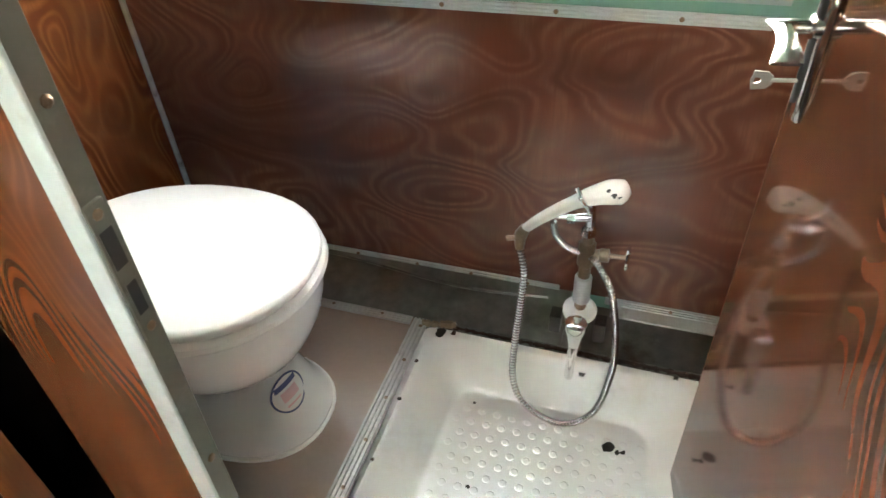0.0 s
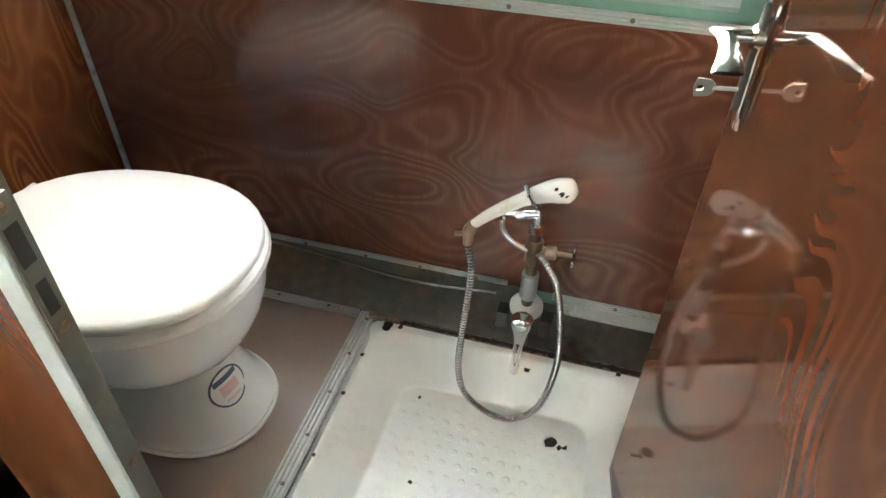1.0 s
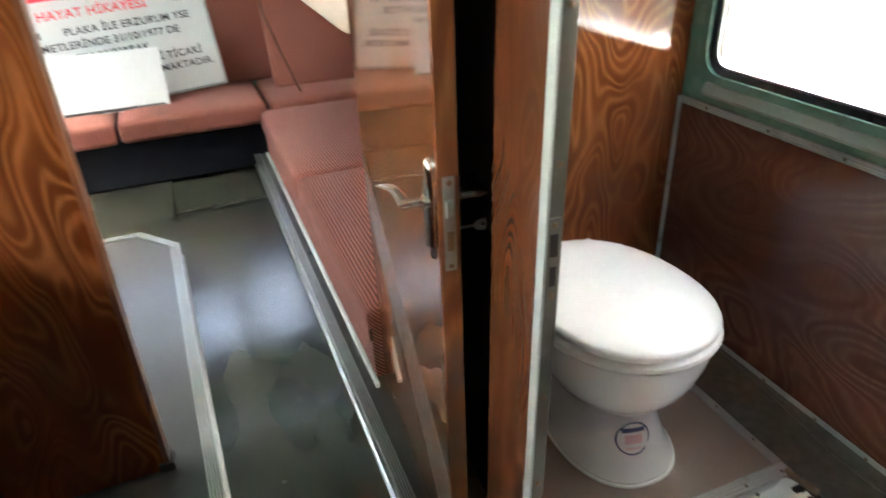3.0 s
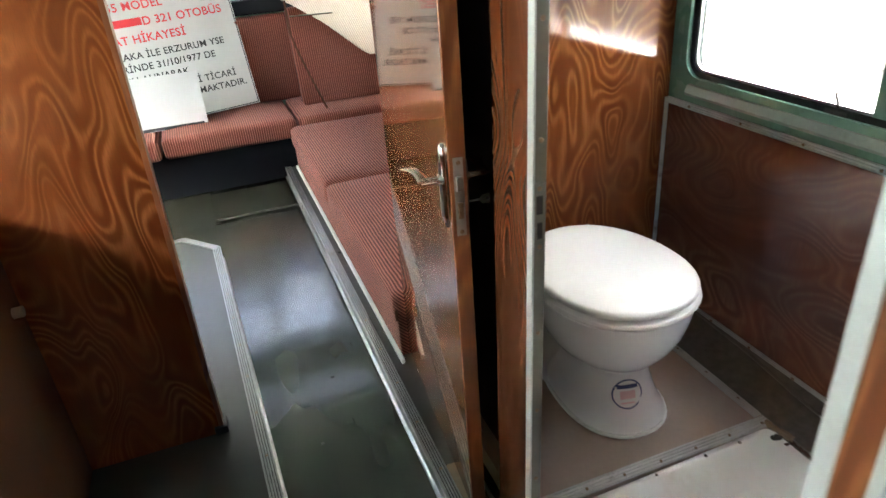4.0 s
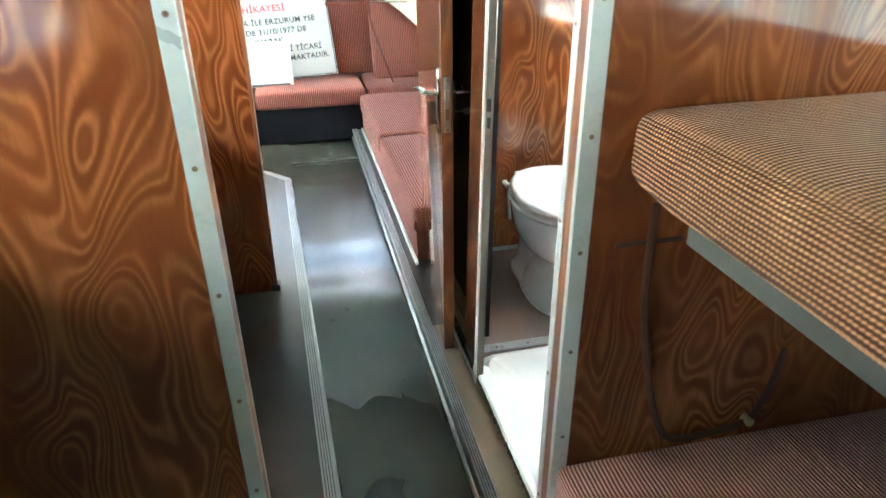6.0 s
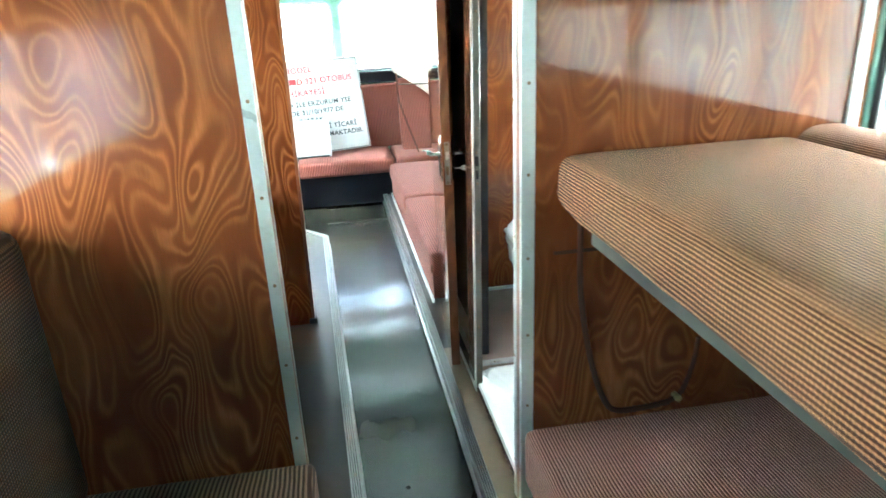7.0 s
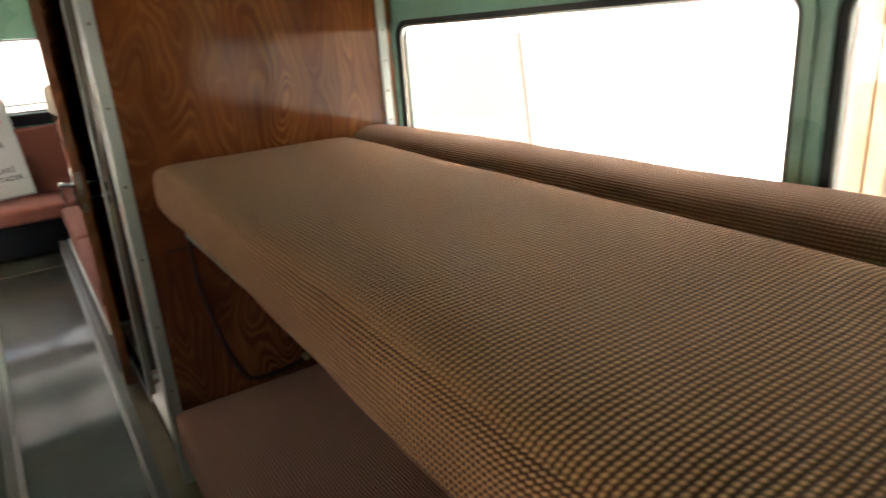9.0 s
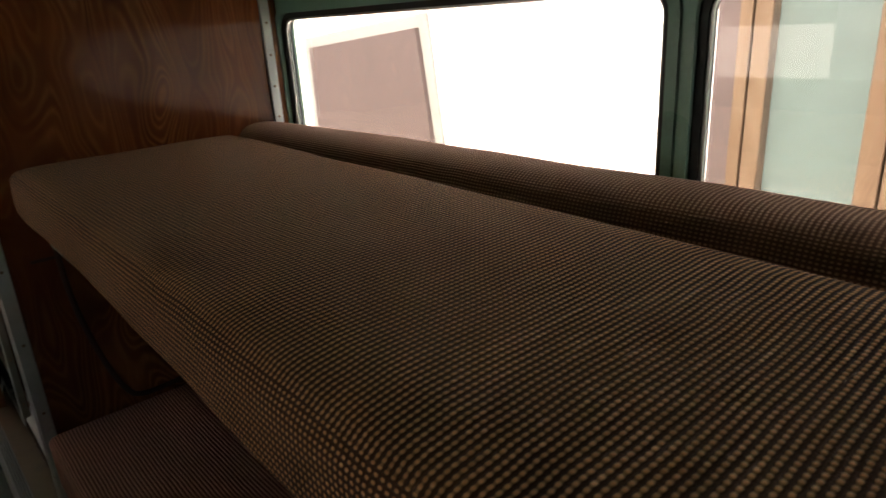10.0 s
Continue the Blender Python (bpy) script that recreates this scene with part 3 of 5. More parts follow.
# rear wall with its divided window
rear = thing("wall_rear", "green painted coach rear with a divided window", "wall", "", "structure")
atr = lambda u, v, f: (XB - 0.05 * f, u, v)
part("wall_panel", plate_with_hole((YL, -0.315, -0.05, ZC), (-1.20, -0.345, 0.93, 1.455), 0.06, atr), M_GREEN, rear)
part("wall_panel", plate_with_hole((-0.315, YR, -0.05, ZC), (-0.285, 0.62, 0.93, 1.455), 0.06, atr), M_GREEN, rear)
for a, c in ((-1.20, -0.345), (-0.285, 0.62)):
    w = thing("window_rear_1" if a < -1 else "window_rear_2", "rear coach window with black rubber seal", "window", "rear windows", "structure")
    ra = lambda off, th: (lambda u, v, f: (XB - (off + th * f), u, v))
    part("seal", band((a + 0.014, c - 0.014, 0.944, 1.441), 0.045, 0.012, ra(0.004, 0.03)), M_RUBBER, w, "black rubber seal")
    out = rounded(a + 0.015, c - 0.015, 0.945, 1.44, 0.045)
    g = part("pane", loft([[(XB - f, u, v) for u, v in out] for f in (0.018, 0.022)]), M_GLASS, w)
    g.visible_shadow = False
    part("rail", block(XB + 0.004, XB + 0.014, a + 0.01, c - 0.01, 0.985, 1.0, 0.003), M_TRIM, w, "pale rail across the pane")

# ---------------------------------------------------------------- cross walls
def cross_wall(name, x, y0, y1, lean, label):
    """A panel across the coach; its aisle edge leans by lean at the top."""
    w = thing(name, label, "partition", "", "structure")
    ya = y0 if abs(y0 - YR) > abs(y1 - YR) and y0 > -0.4 else y1
    yo = y1 if ya == y0 else y0
    prof = lambda xx: [(xx, yo, ZP - 0.004), (xx, ya, ZP - 0.004), (xx, ya + lean, ZC), (xx, yo, ZC)]
    part("panel", loft([prof(x - T), prof(x)]), M_PANEL, w, smooth=False)
    return w, ya


def edge_angle(parent, x0, x1, y0, y1, z0, z1, lean, material, n_screws=6, nrm=(1, 0, 0)):
    """A flat strip along a leaning upright edge, with screws."""
    b = block(x0, x1, y0, y1, z0, z1, 0.0012, 1)
    for v in b.verts:
        v.co.y += lean * (v.co.z - z0) / (z1 - z0)
    o = part("edge_strip", b, material, parent, "pale painted metal strip")
    for i in range(n_screws):
        z = z0 + 0.12 + (z1 - z0 - 0.2) * i / (n_screws - 1)
        off = lean * (z - z0) / (z1 - z0)
        if abs(nrm[0]) > 0.5:
            screw(parent, (x1 + 0.0002, (y0 + y1) / 2 + off, z), nrm)
        else:
            screw(parent, ((x0 + x1) / 2, y0 + off - 0.0002, z), nrm)
    return o


LEAN, LEAN_P = 0.032, 0.010
p1r, _ = cross_wall("partition_bunk_right", P1, -0.004, YR - 0.004, LEAN_P, "glossy figured wood partition between bunks and washroom")
edge_angle(p1r, 0.0005, 0.004, -0.008, 0.023, ZP, ZC, LEAN_P, M_TRIM, 9)
edge_angle(p1r, -0.009, 0.004, -0.0095, -0.0055, ZP, ZC, LEAN_P, M_TRIM, 2, (0, -1, 0))
part("end_board", loft([[(x, y + o, z) for x, y in ((-0.037, -0.0085), (-0.009, -0.0085), (-0.009, -0.0045), (-0.037, -0.0045))] for z, o in ((ZP, 0), (ZC, LEAN_P))]), M_EDGE, p1r)
edge_angle(p1r, -0.057, -0.037, -0.0105, -0.004, ZP, ZC, LEAN_P, M_TRIM, 6, (0, -1, 0))
edge_angle(p1r, -0.057, -0.0455, -0.004, 0.014, ZP, ZC, LEAN_P, M_TRIM, 2, (0, -1, 0))
part("corner_strip", block(-0.0, 0.010, YR - 0.058, YR - 0.030, 0.9, ZC, 0.002), M_TRIM, p1r, "thin bright corner strip with screws")
for i in range(6):
    screw(p1r, (0.010, YR - 0.044, 1.05 + i * 0.09), (1, 0, 0))

p1l, _ = cross_wall("partition_bunk_left", P1, YL + 0.004, -0.545, 0.0, "glossy figured wood partition facing the bunks")
edge_angle(p1l, 0.0005, 0.004, -0.569, -0.541, ZP, ZC, 0.0, M_TRIM, 9)
part("end_board", block(-T + 0.004, 0.0002, -0.5455, -0.5415, ZP, ZC), M_EDGE, p1l)
part("back_strip", block(-T - 0.004, -T + 0.004, -0.56, -0.5405, ZP, ZC, 0.001), M_ALU, p1l, "thin bright edging")

p1l.location.y = -0.013

p2l, _ = cross_wall("partition_lounge_left", P2 + 0.02, YL + 0.004, -0.585, 0.02, "figured wood partition beside the lounge, dark towards the floor")
b = block(P2 - T - 0.002 + 0.02, P2 + 0.022, -0.588, -0.576, ZP, ZC)
for v in b.verts:
    v.co.y += 0.02 * (v.co.z - ZP) / (ZC - ZP)
part("end_board", b, M_EDGE, p2l)
part("foot", block(P2 - 0.02, P2 + 0.03, -0.60, -0.565, ZP - 0.002, ZP + 0.022, 0.003), M_RUBBER, p2l, "black foot block")

counter = thing("counter", "dark brown counter with a metal-edged top between the partitions", "counter")
# The front lies in shade, and that shade is put into its brown.
part("body", block(P2 + 0.022, -T - 0.006, YL + 0.006, -0.915, ZP - 0.002, 0.758, 0.003), M_CORD, counter, "dark brown front, its shade put into the colour", smooth=False)
part("worktop", block(P2 + 0.021, -T - 0.005, YL + 0.004, -0.902, 0.759, 0.787, 0.003), M_JAMB, counter, "pale worktop")
part("edge_strip", block(P2 + 0.021, -T - 0.005, -0.902, -0.898, 0.757, 0.790, 0.001), M_TRIM, counter, "bright metal edge strip")
for k_ in range(2):
    xa = P2 + 0.05 + k_ * 0.61
    dr = part("door", block(xa, xa + 0.59, -0.915, -0.905, 0.13, 0.73, 0.003), M_CORD, counter, smooth=False)
    part("knob", disc((xa + 0.06, -0.905, 0.60), (0, 1, 0), 0.012, 0.02, 12), M_LOCK, dr)

p2r = thing("partition_lounge_right", "figured wood partition between washroom and lounge", "partition", "", "structure")
part("panel", block(P2 - T, P2, 0.02, YR - 0.004, ZP - 0.004, ZC), M_PANEL, p2r, smooth=False)
part("corner_strip", block(P2, P2 + 0.010, YR - 0.018, YR - 0.003, 0.10, 0.772, 0.002), M_ALU, p2r, "bright corner strip")
part("base_strip", block(P2, P2 + 0.01, 0.03, 0.72, 0.113, 0.128, 0.002), M_TRIM, p2r)

# front of the washroom: fixed panel, then the door opening
JX = -0.591
fw = thing("wall_washroom", "figured wood front of the washroom beside its doorway", "wall", "", "structure")
def leaning(b, l_=LEAN):
    for v in b.verts:
        v.co.y += l_ * (v.co.z - ZP) / (ZC - ZP)
    return b
part("panel", leaning(block(-0.755, JX - 0.006, -0.003, 0.014, ZP - 0.004, ZC, 0.002, 1)), M_DOORL, fw, smooth=False)
# Recess behind the door: its shade is painted as a near-black panel and return.
part("recessed_panel", leaning(block(P2 - T - 0.01, -0.7545, 0.060, 0.072, ZP - 0.004, ZC)), M_DARK, fw, "recessed panel painted dark for the shade behind the lounge door", smooth=False)
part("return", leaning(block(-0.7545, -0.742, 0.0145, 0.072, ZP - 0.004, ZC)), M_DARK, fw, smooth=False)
part("jamb", leaning(block(JX - 0.006, JX, -0.010, 0.0115, ZP, ZC, 0.001, 1)), M_JAMB, fw, "grey metal jamb")
part("jamb_face", leaning(block(JX - 0.018, JX + 0.001, -0.0125, -0.0085, ZP, ZC, 0.001, 1)), M_TRIM, fw, "pale metal jamb face")
for i in range(10):
    z = 0.14 + i * 0.17
    if not 0.78 < z < 0.94:
        screw(fw, (JX + 0.0004, 0.001 + LEAN * (z - ZP) / (ZC - ZP), z), (1, 0, 0))
sy = LEAN * (0.86 - ZP) / (ZC - ZP) - 0.010
sp = part("strike_plate", block(JX - 0.001, JX + 0.0022, sy + 0.001, sy + 0.018, 0.808, 0.924, 0.0008, 1), M_JAMB, fw, "dull olive strike plate")
part("strike_hole", block(JX + 0.002, JX + 0.0026, sy + 0.004, sy + 0.015, 0.872, 0.903), M_DARK, sp)
part("bolt_hole", block(JX + 0.002, JX + 0.0026, sy + 0.005, sy + 0.014, 0.830, 0.858), M_DARK, sp)
for z in (0.816, 0.915):
    screw(sp, (JX + 0.0023, sy + 0.0095, z), (1, 0, 0))
part("threshold_rail", block(P2, JX, -0.013, -0.007, ZP - 0.003, ZP + 0.012, 0.002), M_ALU, fw)
fw.location.y = 0.011

# ---------------------------------------------------------------- washroom
ZT = 0.113
solid("washroom_floor", block(P2, -0.672, 0.03, 0.715, ZP - 0.003, ZT), M_TAN, "smooth pinkish brown vinyl floor under the toilet", "floor")
edge = thing("edge_strip_tray", "ribbed aluminium edging between floor and shower tray", "trim", "", "structure")
part("strip", prism([(-0.697 + u, ZT - 0.002 + v) for u, v in ribs(0.034, 0.006, 4)], "y", 0.03, 0.715), M_NOSEL, edge, smooth=False)
for i in range(7):
    screw(edge, (-0.675, 0.09 + i * 0.1, ZT + 0.0032), (0, 0, 1))
edge = thing("edge_strip_wall", "ribbed aluminium edging along the wall foot", "trim", "", "structure")
part("strip", prism([(0.690 + u, ZT - 0.001 + v) for u, v in ribs(0.026, 0.006, 4)], "x", P2, -0.70), M_NOSEL, edge, smooth=False)
for i in range(5):
    screw(edge, (-1.25 + i * 0.12, 0.703, ZT + 0.004), (0, 0, 1))

# sheet metal cove at the wall foot
cove = thing("wall_cove", "dull stained sheet-metal cove along the washroom wall foot", "skirting", "", "structure")
prof = [(0.712, 0.085), (0.712, 0.118), (0.745, 0.124), (0.800, 0.139), (0.838, 0.160), (0.838, 0.085)]
part("sheet", prism(prof, "x", P2 + 0.002, -0.372), M_STEEL, cove, smooth=True)
low = [(0.712, 0.085), (0.712, 0.117), (0.745, 0.119), (0.800, 0.123), (0.838, 0.128), (0.838, 0.085)]
part("sheet", prism(low, "x", -0.372, -0.064), M_STEEL, cove, smooth=True)
part("plate", prism([(0.815, 0.126), (0.815, 0.131), (0.836, 0.142), (0.838, 0.128)], "x", -0.285, -0.068), M_ALU, cove, "dull zinc plate")
part("lip", tube(smooth_path([(-1.30, 0.832, 0.164), (-0.9, 0.820, 0.160), (-0.62, 0.802, 0.148), (-0.42, 0.815, 0.152)], 6), 0.004, 6), M_STEEL, cove)
ww = thing("wall_panel_washroom", "dark reddish wood panel below the washroom window", "wall", "", "structure")
part("panel", block(P2 + 0.001, -0.064, YR - 0.010, YR - 0.001, 0.158, 0.772), M_WALLWOOD, ww, smooth=False)
for nm, z0, x0, x1 in (("upper_rail", 0.755, P2 + 0.012, -0.066), ("lower_rail", 0.150, P2 + 0.012, -0.40), ("lower_rail", 0.140, -0.30, -0.066)):
    part(nm, prism([(YR - 0.010 - v, z0 + u) for u, v in ribs(0.020, 0.005, 3)], "x", x0, x1), M_TRIM, ww, "ribbed aluminium rail with screws", smooth=False)
for i in range(7):
    screw(ww, (-1.22 + i * 0.194, YR - 0.0165, 0.765), (0, -1, 0))
for x in (-1.18, -1.03, -0.88, -0.73, -0.60, -0.47):
    screw(ww, (x, YR - 0.0165, 0.163), (0, -1, 0))
screw(ww, (-0.165, YR - 0.0165, 0.153), (0, -1, 0))

# shower tray: one enamelled shell with a knobbed floor
def tray_shell():
    x0, x1, y0, y1 = -0.668, -0.070, 0.008, 0.706
    zr, zb = 0.108, 0.048
    def ring(inset, z, r, front=None):
        out = []
        for u, v in rounded(x0 + inset, x1 - inset, y0 + inset, y1 - inset, r, 6):
            zz = z
            if front is not None and v < y0 + 0.05:
                zz = min(z, front)
            out.append((u, v, zz))
        return out
    rs = [ring(0, 0.045, 0.02), ring(0, zr - 0.006, 0.02, 0.082), ring(0.004, zr, 0.022, 0.087), ring(0.016, zr, 0.045, 0.087), ring(0.024, zr - 0.003, 0.055, 0.083), ring(0.031, zr - 0.012, 0.060, 0.076),
          ring(0.094, zb + 0.0095, 0.050), ring(0.098, zb + 0.004, 0.048), ring(0.102, zb, 0.046), ring(0.105, zb - 0.001, 0.045), ring(0.109, zb - 0.0006, 0.043), ring(0.116, zb, 0.04)]
    return loft(rs, True)


tray = thing("shower_tray", "white enamelled shower tray with raised dots, chipped and rusty", "shower tray")
part("shell", tray_shell(), M_ENAM, tray)
random.seed(5)
kn = None
for i in range(14):
    for j in range(16):
        x, y = -0.545 + 0.031 * i + (0.0155 if j % 2 else 0), 0.130 + 0.0285 * j
        if x > -0.185:
            continue
        k = loft([[(x + r * math.cos(t), y + r * math.sin(t), 0.048 + z) for t in (math.pi * q / 6 for q in range(12))] for r, z in ((0.0085, -0.0005), (0.0075, 0.0003), (0.0052, 0.0007), (0.0025, 0.0008))])
        kn = k if kn is None else merge(kn, k)
part("dots", kn, M_ENAM, tray, "raised anti-slip dots")
def spot(c, r, nrm=(0, 0, 1), seed=0, k=11):
    c, d = Vector(c), Vector(nrm).normalized()
    a = d.orthogonal().normalized()
    e_ = d.cross(a)
    rnd = random.Random(seed)
    rr = [r * rnd.uniform(0.55, 1.15) for _ in range(k)]
    ring = lambda h, f: [c + d * h + f * rr[i] * (math.cos(2 * math.pi * i / k) * a + math.sin(2 * math.pi * i / k) * e_) for i in range(k)]
    return loft([ring(-0.001, 1), ring(0.0005, 1), ring(0.0009, 0.8)])
for i, (x, y, r) in enumerate(((-0.247, 0.545, 0.013), (-0.228, 0.538, 0.006), (-0.218, 0.541, 0.005), (-0.425, 0.60, 0.004), (-0.52, 0.575, 0.004), (-0.48, 0.39, 0.004), (-0.40, 0.30, 0.003))):
    part("chip", spot((x, y, 0.0485 if y < 0.585 else 0.052), r, seed=i), M_CHIP, tray, "dark chip in the enamel")
for i, (x, y, r) in enumerate(((-0.628, 0.690, 0.013), (-0.60, 0.696, 0.007), (-0.32, 0.672, 0.009), (-0.652, 0.60, 0.005), (-0.652, 0.50, 0.005), (-0.65, 0.36, 0.004), (-0.14, 0.698, 0.006))):
    part("chip", spot((x, y, 0.1082 if y != 0.672 else 0.094), r, seed=i + 20), M_CHIP if i % 2 == 0 else M_RUST, tray, "rusty chip on the rim")
def ragged(a, b_, w, h, seed, steps=40):
    rnd = random.Random(seed)
    a, b_ = Vector(a), Vector(b_)
    return tube([a.lerp(b_, i / steps) + Vector((0, 0, rnd.uniform(-0.3, 0.3) * h)) for i in range(steps + 1)], [w * rnd.uniform(0.4, 1.2) for _ in range(steps + 1)], 6)
part("rust_line", ragged((-0.655, 0.711, 0.109), (-0.075, 0.711, 0.110), 0.0065, 0.004, 1, 110), M_RUST, tray, "rust and grime along the back rim")
part("rust_line", ragged((-0.60, 0.006, 0.072), (-0.075, 0.006, 0.070), 0.006, 0.006, 2, 60), M_RUST, tray, "rusty front rim")
part("grime", ragged((-0.672, 0.700, 0.116), (-0.60, 0.712, 0.117), 0.009, 0.004, 3, 16), M_MUD, tray, "crumbling sealant in the corner")


for i, (x, y, r) in enumerate(((-0.68, -0.44, 0.009), (-0.655, -0.43, 0.005), (-0.736, -0.194, 0.006), (-0.222, -0.294, 0.010), (-0.112, -0.262, 0.008), (-1.21, -0.33, 0.008), (-1.50, -0.24, 0.007))):
    part("scuff", spot((x, y, swell(x, (y - AL + 0.01) / (AR - AL + 0.02) * 8)), r, seed=i + 40), M_DARK, fl, "dark scuff on the vinyl")


# toilet
def egg(front, back, cy, hw, z, k=40, sq=2.3, mid=0.55):
    cx = back + (front - back) * mid
    out = []
    for i in range(k):
        t = 2 * math.pi * i / k
        c, s = math.cos(t), math.sin(t)
        u = abs(c) ** (2 / sq) * (1 if c >= 0 else -1)
        v = abs(s) ** (2 / sq) * (1 if s >= 0 else -1)
        out.append((cx + (front - cx if c >= 0 else cx - back) * u, cy + hw * v, z))
    return out


CY = 0.412
wc = thing("toilet", "white porcelain toilet with closed lid and an oval sticker", "toilet")
part("bowl", loft([egg(-0.768, -1.16, CY, 0.128, ZT), egg(-0.766, -1.16, CY, 0.129, ZT + 0.010), egg(-0.772, -1.16, CY, 0.123, ZT + 0.016), egg(-0.790, -1.15, CY, 0.106, 0.175, sq=2.2), egg(-0.808, -1.14, CY, 0.093, 0.225, sq=2.1), egg(-0.822, -1.12, CY, 0.090, 0.262, sq=2),
                   egg(-0.818, -1.12, CY, 0.098, 0.274, sq=2), egg(-0.802, -1.13, CY, 0.117, 0.288, sq=2), egg(-0.785, -1.14, CY, 0.137, 0.308, sq=2), egg(-0.768, -1.16, CY, 0.154, 0.336, sq=2), egg(-0.754, -1.18, CY, 0.166, 0.370, sq=2.05), egg(-0.745, -1.18, CY, 0.173, 0.408, sq=2.05), egg(-0.741, -1.19, CY, 0.176, 0.442, sq=2.1), egg(-0.741, -1.19, CY, 0.175, 0.452, sq=2.1), egg(-0.746, -1.19, CY, 0.170, 0.4565, sq=2.1)]), M_PORC, wc)
tr = loft([egg(-0.86, -1.245, CY, 0.124, ZT, sq=3.4, mid=0.5), egg(-0.86, -1.245, CY, 0.122, 0.124, sq=3.4, mid=0.5), egg(-0.90, -1.243, CY, 0.102, 0.136, sq=3.4, mid=0.5), egg(-0.94, -1.24, CY, 0.092, 0.165, sq=3.2, mid=0.5), egg(-0.96, -1.24, CY, 0.088, 0.22, sq=3.2, mid=0.5), egg(-0.95, -1.24, CY, 0.096, 0.30, sq=3.2, mid=0.5), egg(-0.93, -1.235, CY, 0.128, 0.40, sq=3, mid=0.5), egg(-0.95, -1.225, CY, 0.140, 0.452, sq=3, mid=0.5)])
part("trunk", tr, M_PORC, wc)
part("seat", loft([egg(-0.748, -1.195, CY, 0.164, 0.4575, sq=2.1), egg(-0.732, -1.20, CY, 0.180, 0.4605, sq=2.1), egg(-0.728, -1.20, CY, 0.184, 0.4665, sq=2.1), egg(-0.731, -1.20, CY, 0.181, 0.4735, sq=2.1), egg(-0.738, -1.20, CY, 0.174, 0.4765, sq=2.1), egg(-0.752, -1.19, CY, 0.160, 0.477, sq=2.1)]), M_LID, wc)
part("lid", loft([egg(-0.752, -1.19, CY, 0.160, 0.4815, sq=2.15), egg(-0.741, -1.20, CY, 0.172, 0.4825, sq=2.15), egg(-0.7355, -1.205, CY, 0.1775, 0.486, sq=2.15), egg(-0.735, -1.205, CY, 0.178, 0.492, sq=2.15), egg(-0.738, -1.20, CY, 0.175, 0.4975, sq=2.15), egg(-0.746, -1.19, CY, 0.167, 0.5010, sq=2.15), egg(-0.758, -1.178, CY, 0.155, 0.5025, sq=2.15), egg(-0.764, -1.172, CY, 0.149, 0.5045, sq=2.15), egg(-0.80, -1.15, CY, 0.115, 0.506, sq=2.1), egg(-0.90, -1.05, CY, 0.03, 0.507, sq=2)]), M_LID, wc, "closed glossy white plastic lid")
# Near-black filler stands for the seam shadow below the lid.
part("seat_gap", loft([egg(-0.752, -1.19, CY, 0.160, 0.4768, sq=2.1), egg(-0.752, -1.19, CY, 0.160, 0.4818, sq=2.1)]), M_RUBBER, wc, "dark filler for the shade between seat and lid")
for s in (-1, 1):
    part("hinge", tube([(-1.205, CY + s * 0.075 - 0.022, 0.472), (-1.205, CY + s * 0.075 + 0.022, 0.472)], 0.011, 10), M_LID, wc)
    part("bolt_cap", disc((-1.00, CY + s * 0.101, 0.138), (0, s, 0.35), 0.0060, 0.005), M_RUBBER, wc)
part("sealant", loft([egg(-0.761, -1.166, CY, 0.135, ZT - 0.001), egg(-0.763, -1.163, CY, 0.133, ZT + 0.004), egg(-0.770, -1.15, CY, 0.125, ZT + 0.006)]), M_ENAM, wc, "white sealant round the foot")
curl = lambda u: -u * u / 0.17
for o_ in wc.children:
    for v_ in o_.data.vertices:
        v_.co.y = CY + (v_.co.y - CY) * (1.0 + 0.045 * min(1, max(0, (v_.co.z - 0.25) / 0.15)))
        v_.co.x += 0.007 * min(1, max(0, (v_.co.z - 0.25) / 0.15)) * min(1, max(0, (v_.co.x + 1.15) / 0.3))
stk = part("sticker", loft([[(0.038 * f * math.cos(t), 0.038 * f * math.sin(t), h + curl(0.038 * f * math.cos(t))) for t in (2 * math.pi * i / 28 for i in range(28))] for h, f in ((-0.002, 1), (0.0006, 1), (0.0006, 0.5), (0.0006, 0.05))]), M_PAPER, wc, "round sticker with a blue and pink print")
part("sticker_rim", loft([[(0.038 * f * math.cos(t), 0.038 * f * math.sin(t), h + curl(0.038 * f * math.cos(t))) for t in (2 * math.pi * i / 36 for i in range(36))] for h, f in ((0.0002, 1.02), (0.0012, 1.02), (0.0012, 0.93), (0.0002, 0.93))], False), M_BLUEINK, stk)
for w_, y0_, y1_, m_ in ((0.019, -0.012, 0.009, M_PINKINK), (0.026, 0.0150, 0.0255, M_BLUEINK), (0.017, -0.0245, -0.0205, M_PINKINK)):
    part("sticker_bar", loft([[(w_ * (k / 4 - 1), y_, 0.0010 + curl(w_ * (k / 4 - 1))) for k in range(9)] for y_ in (y0_, y1_)], False, None, False), m_, stk)
dirn = Vector((0.92, -0.22, 0.30)).normalized()
up = (Vector((0, 0, 1)) - dirn * dirn.z).normalized()
sx = up.cross(dirn)
stk.matrix_local = Matrix(((sx.x, up.x, dirn.x, -0.8075), (sx.y, up.y, dirn.y, 0.384), (sx.z, up.z, dirn.z, 0.218), (0, 0, 0, 1)))
wp = thing("water_pipe", "thin white water hose behind the toilet", "pipe")
part("hose", tube(smooth_path([(-1.27, 0.31, 0.40), (-1.255, 0.305, 0.36), (-1.25, 0.31, 0.30), (-1.27, 0.32, 0.27)], 6), 0.006, 8), M_LID, wp)
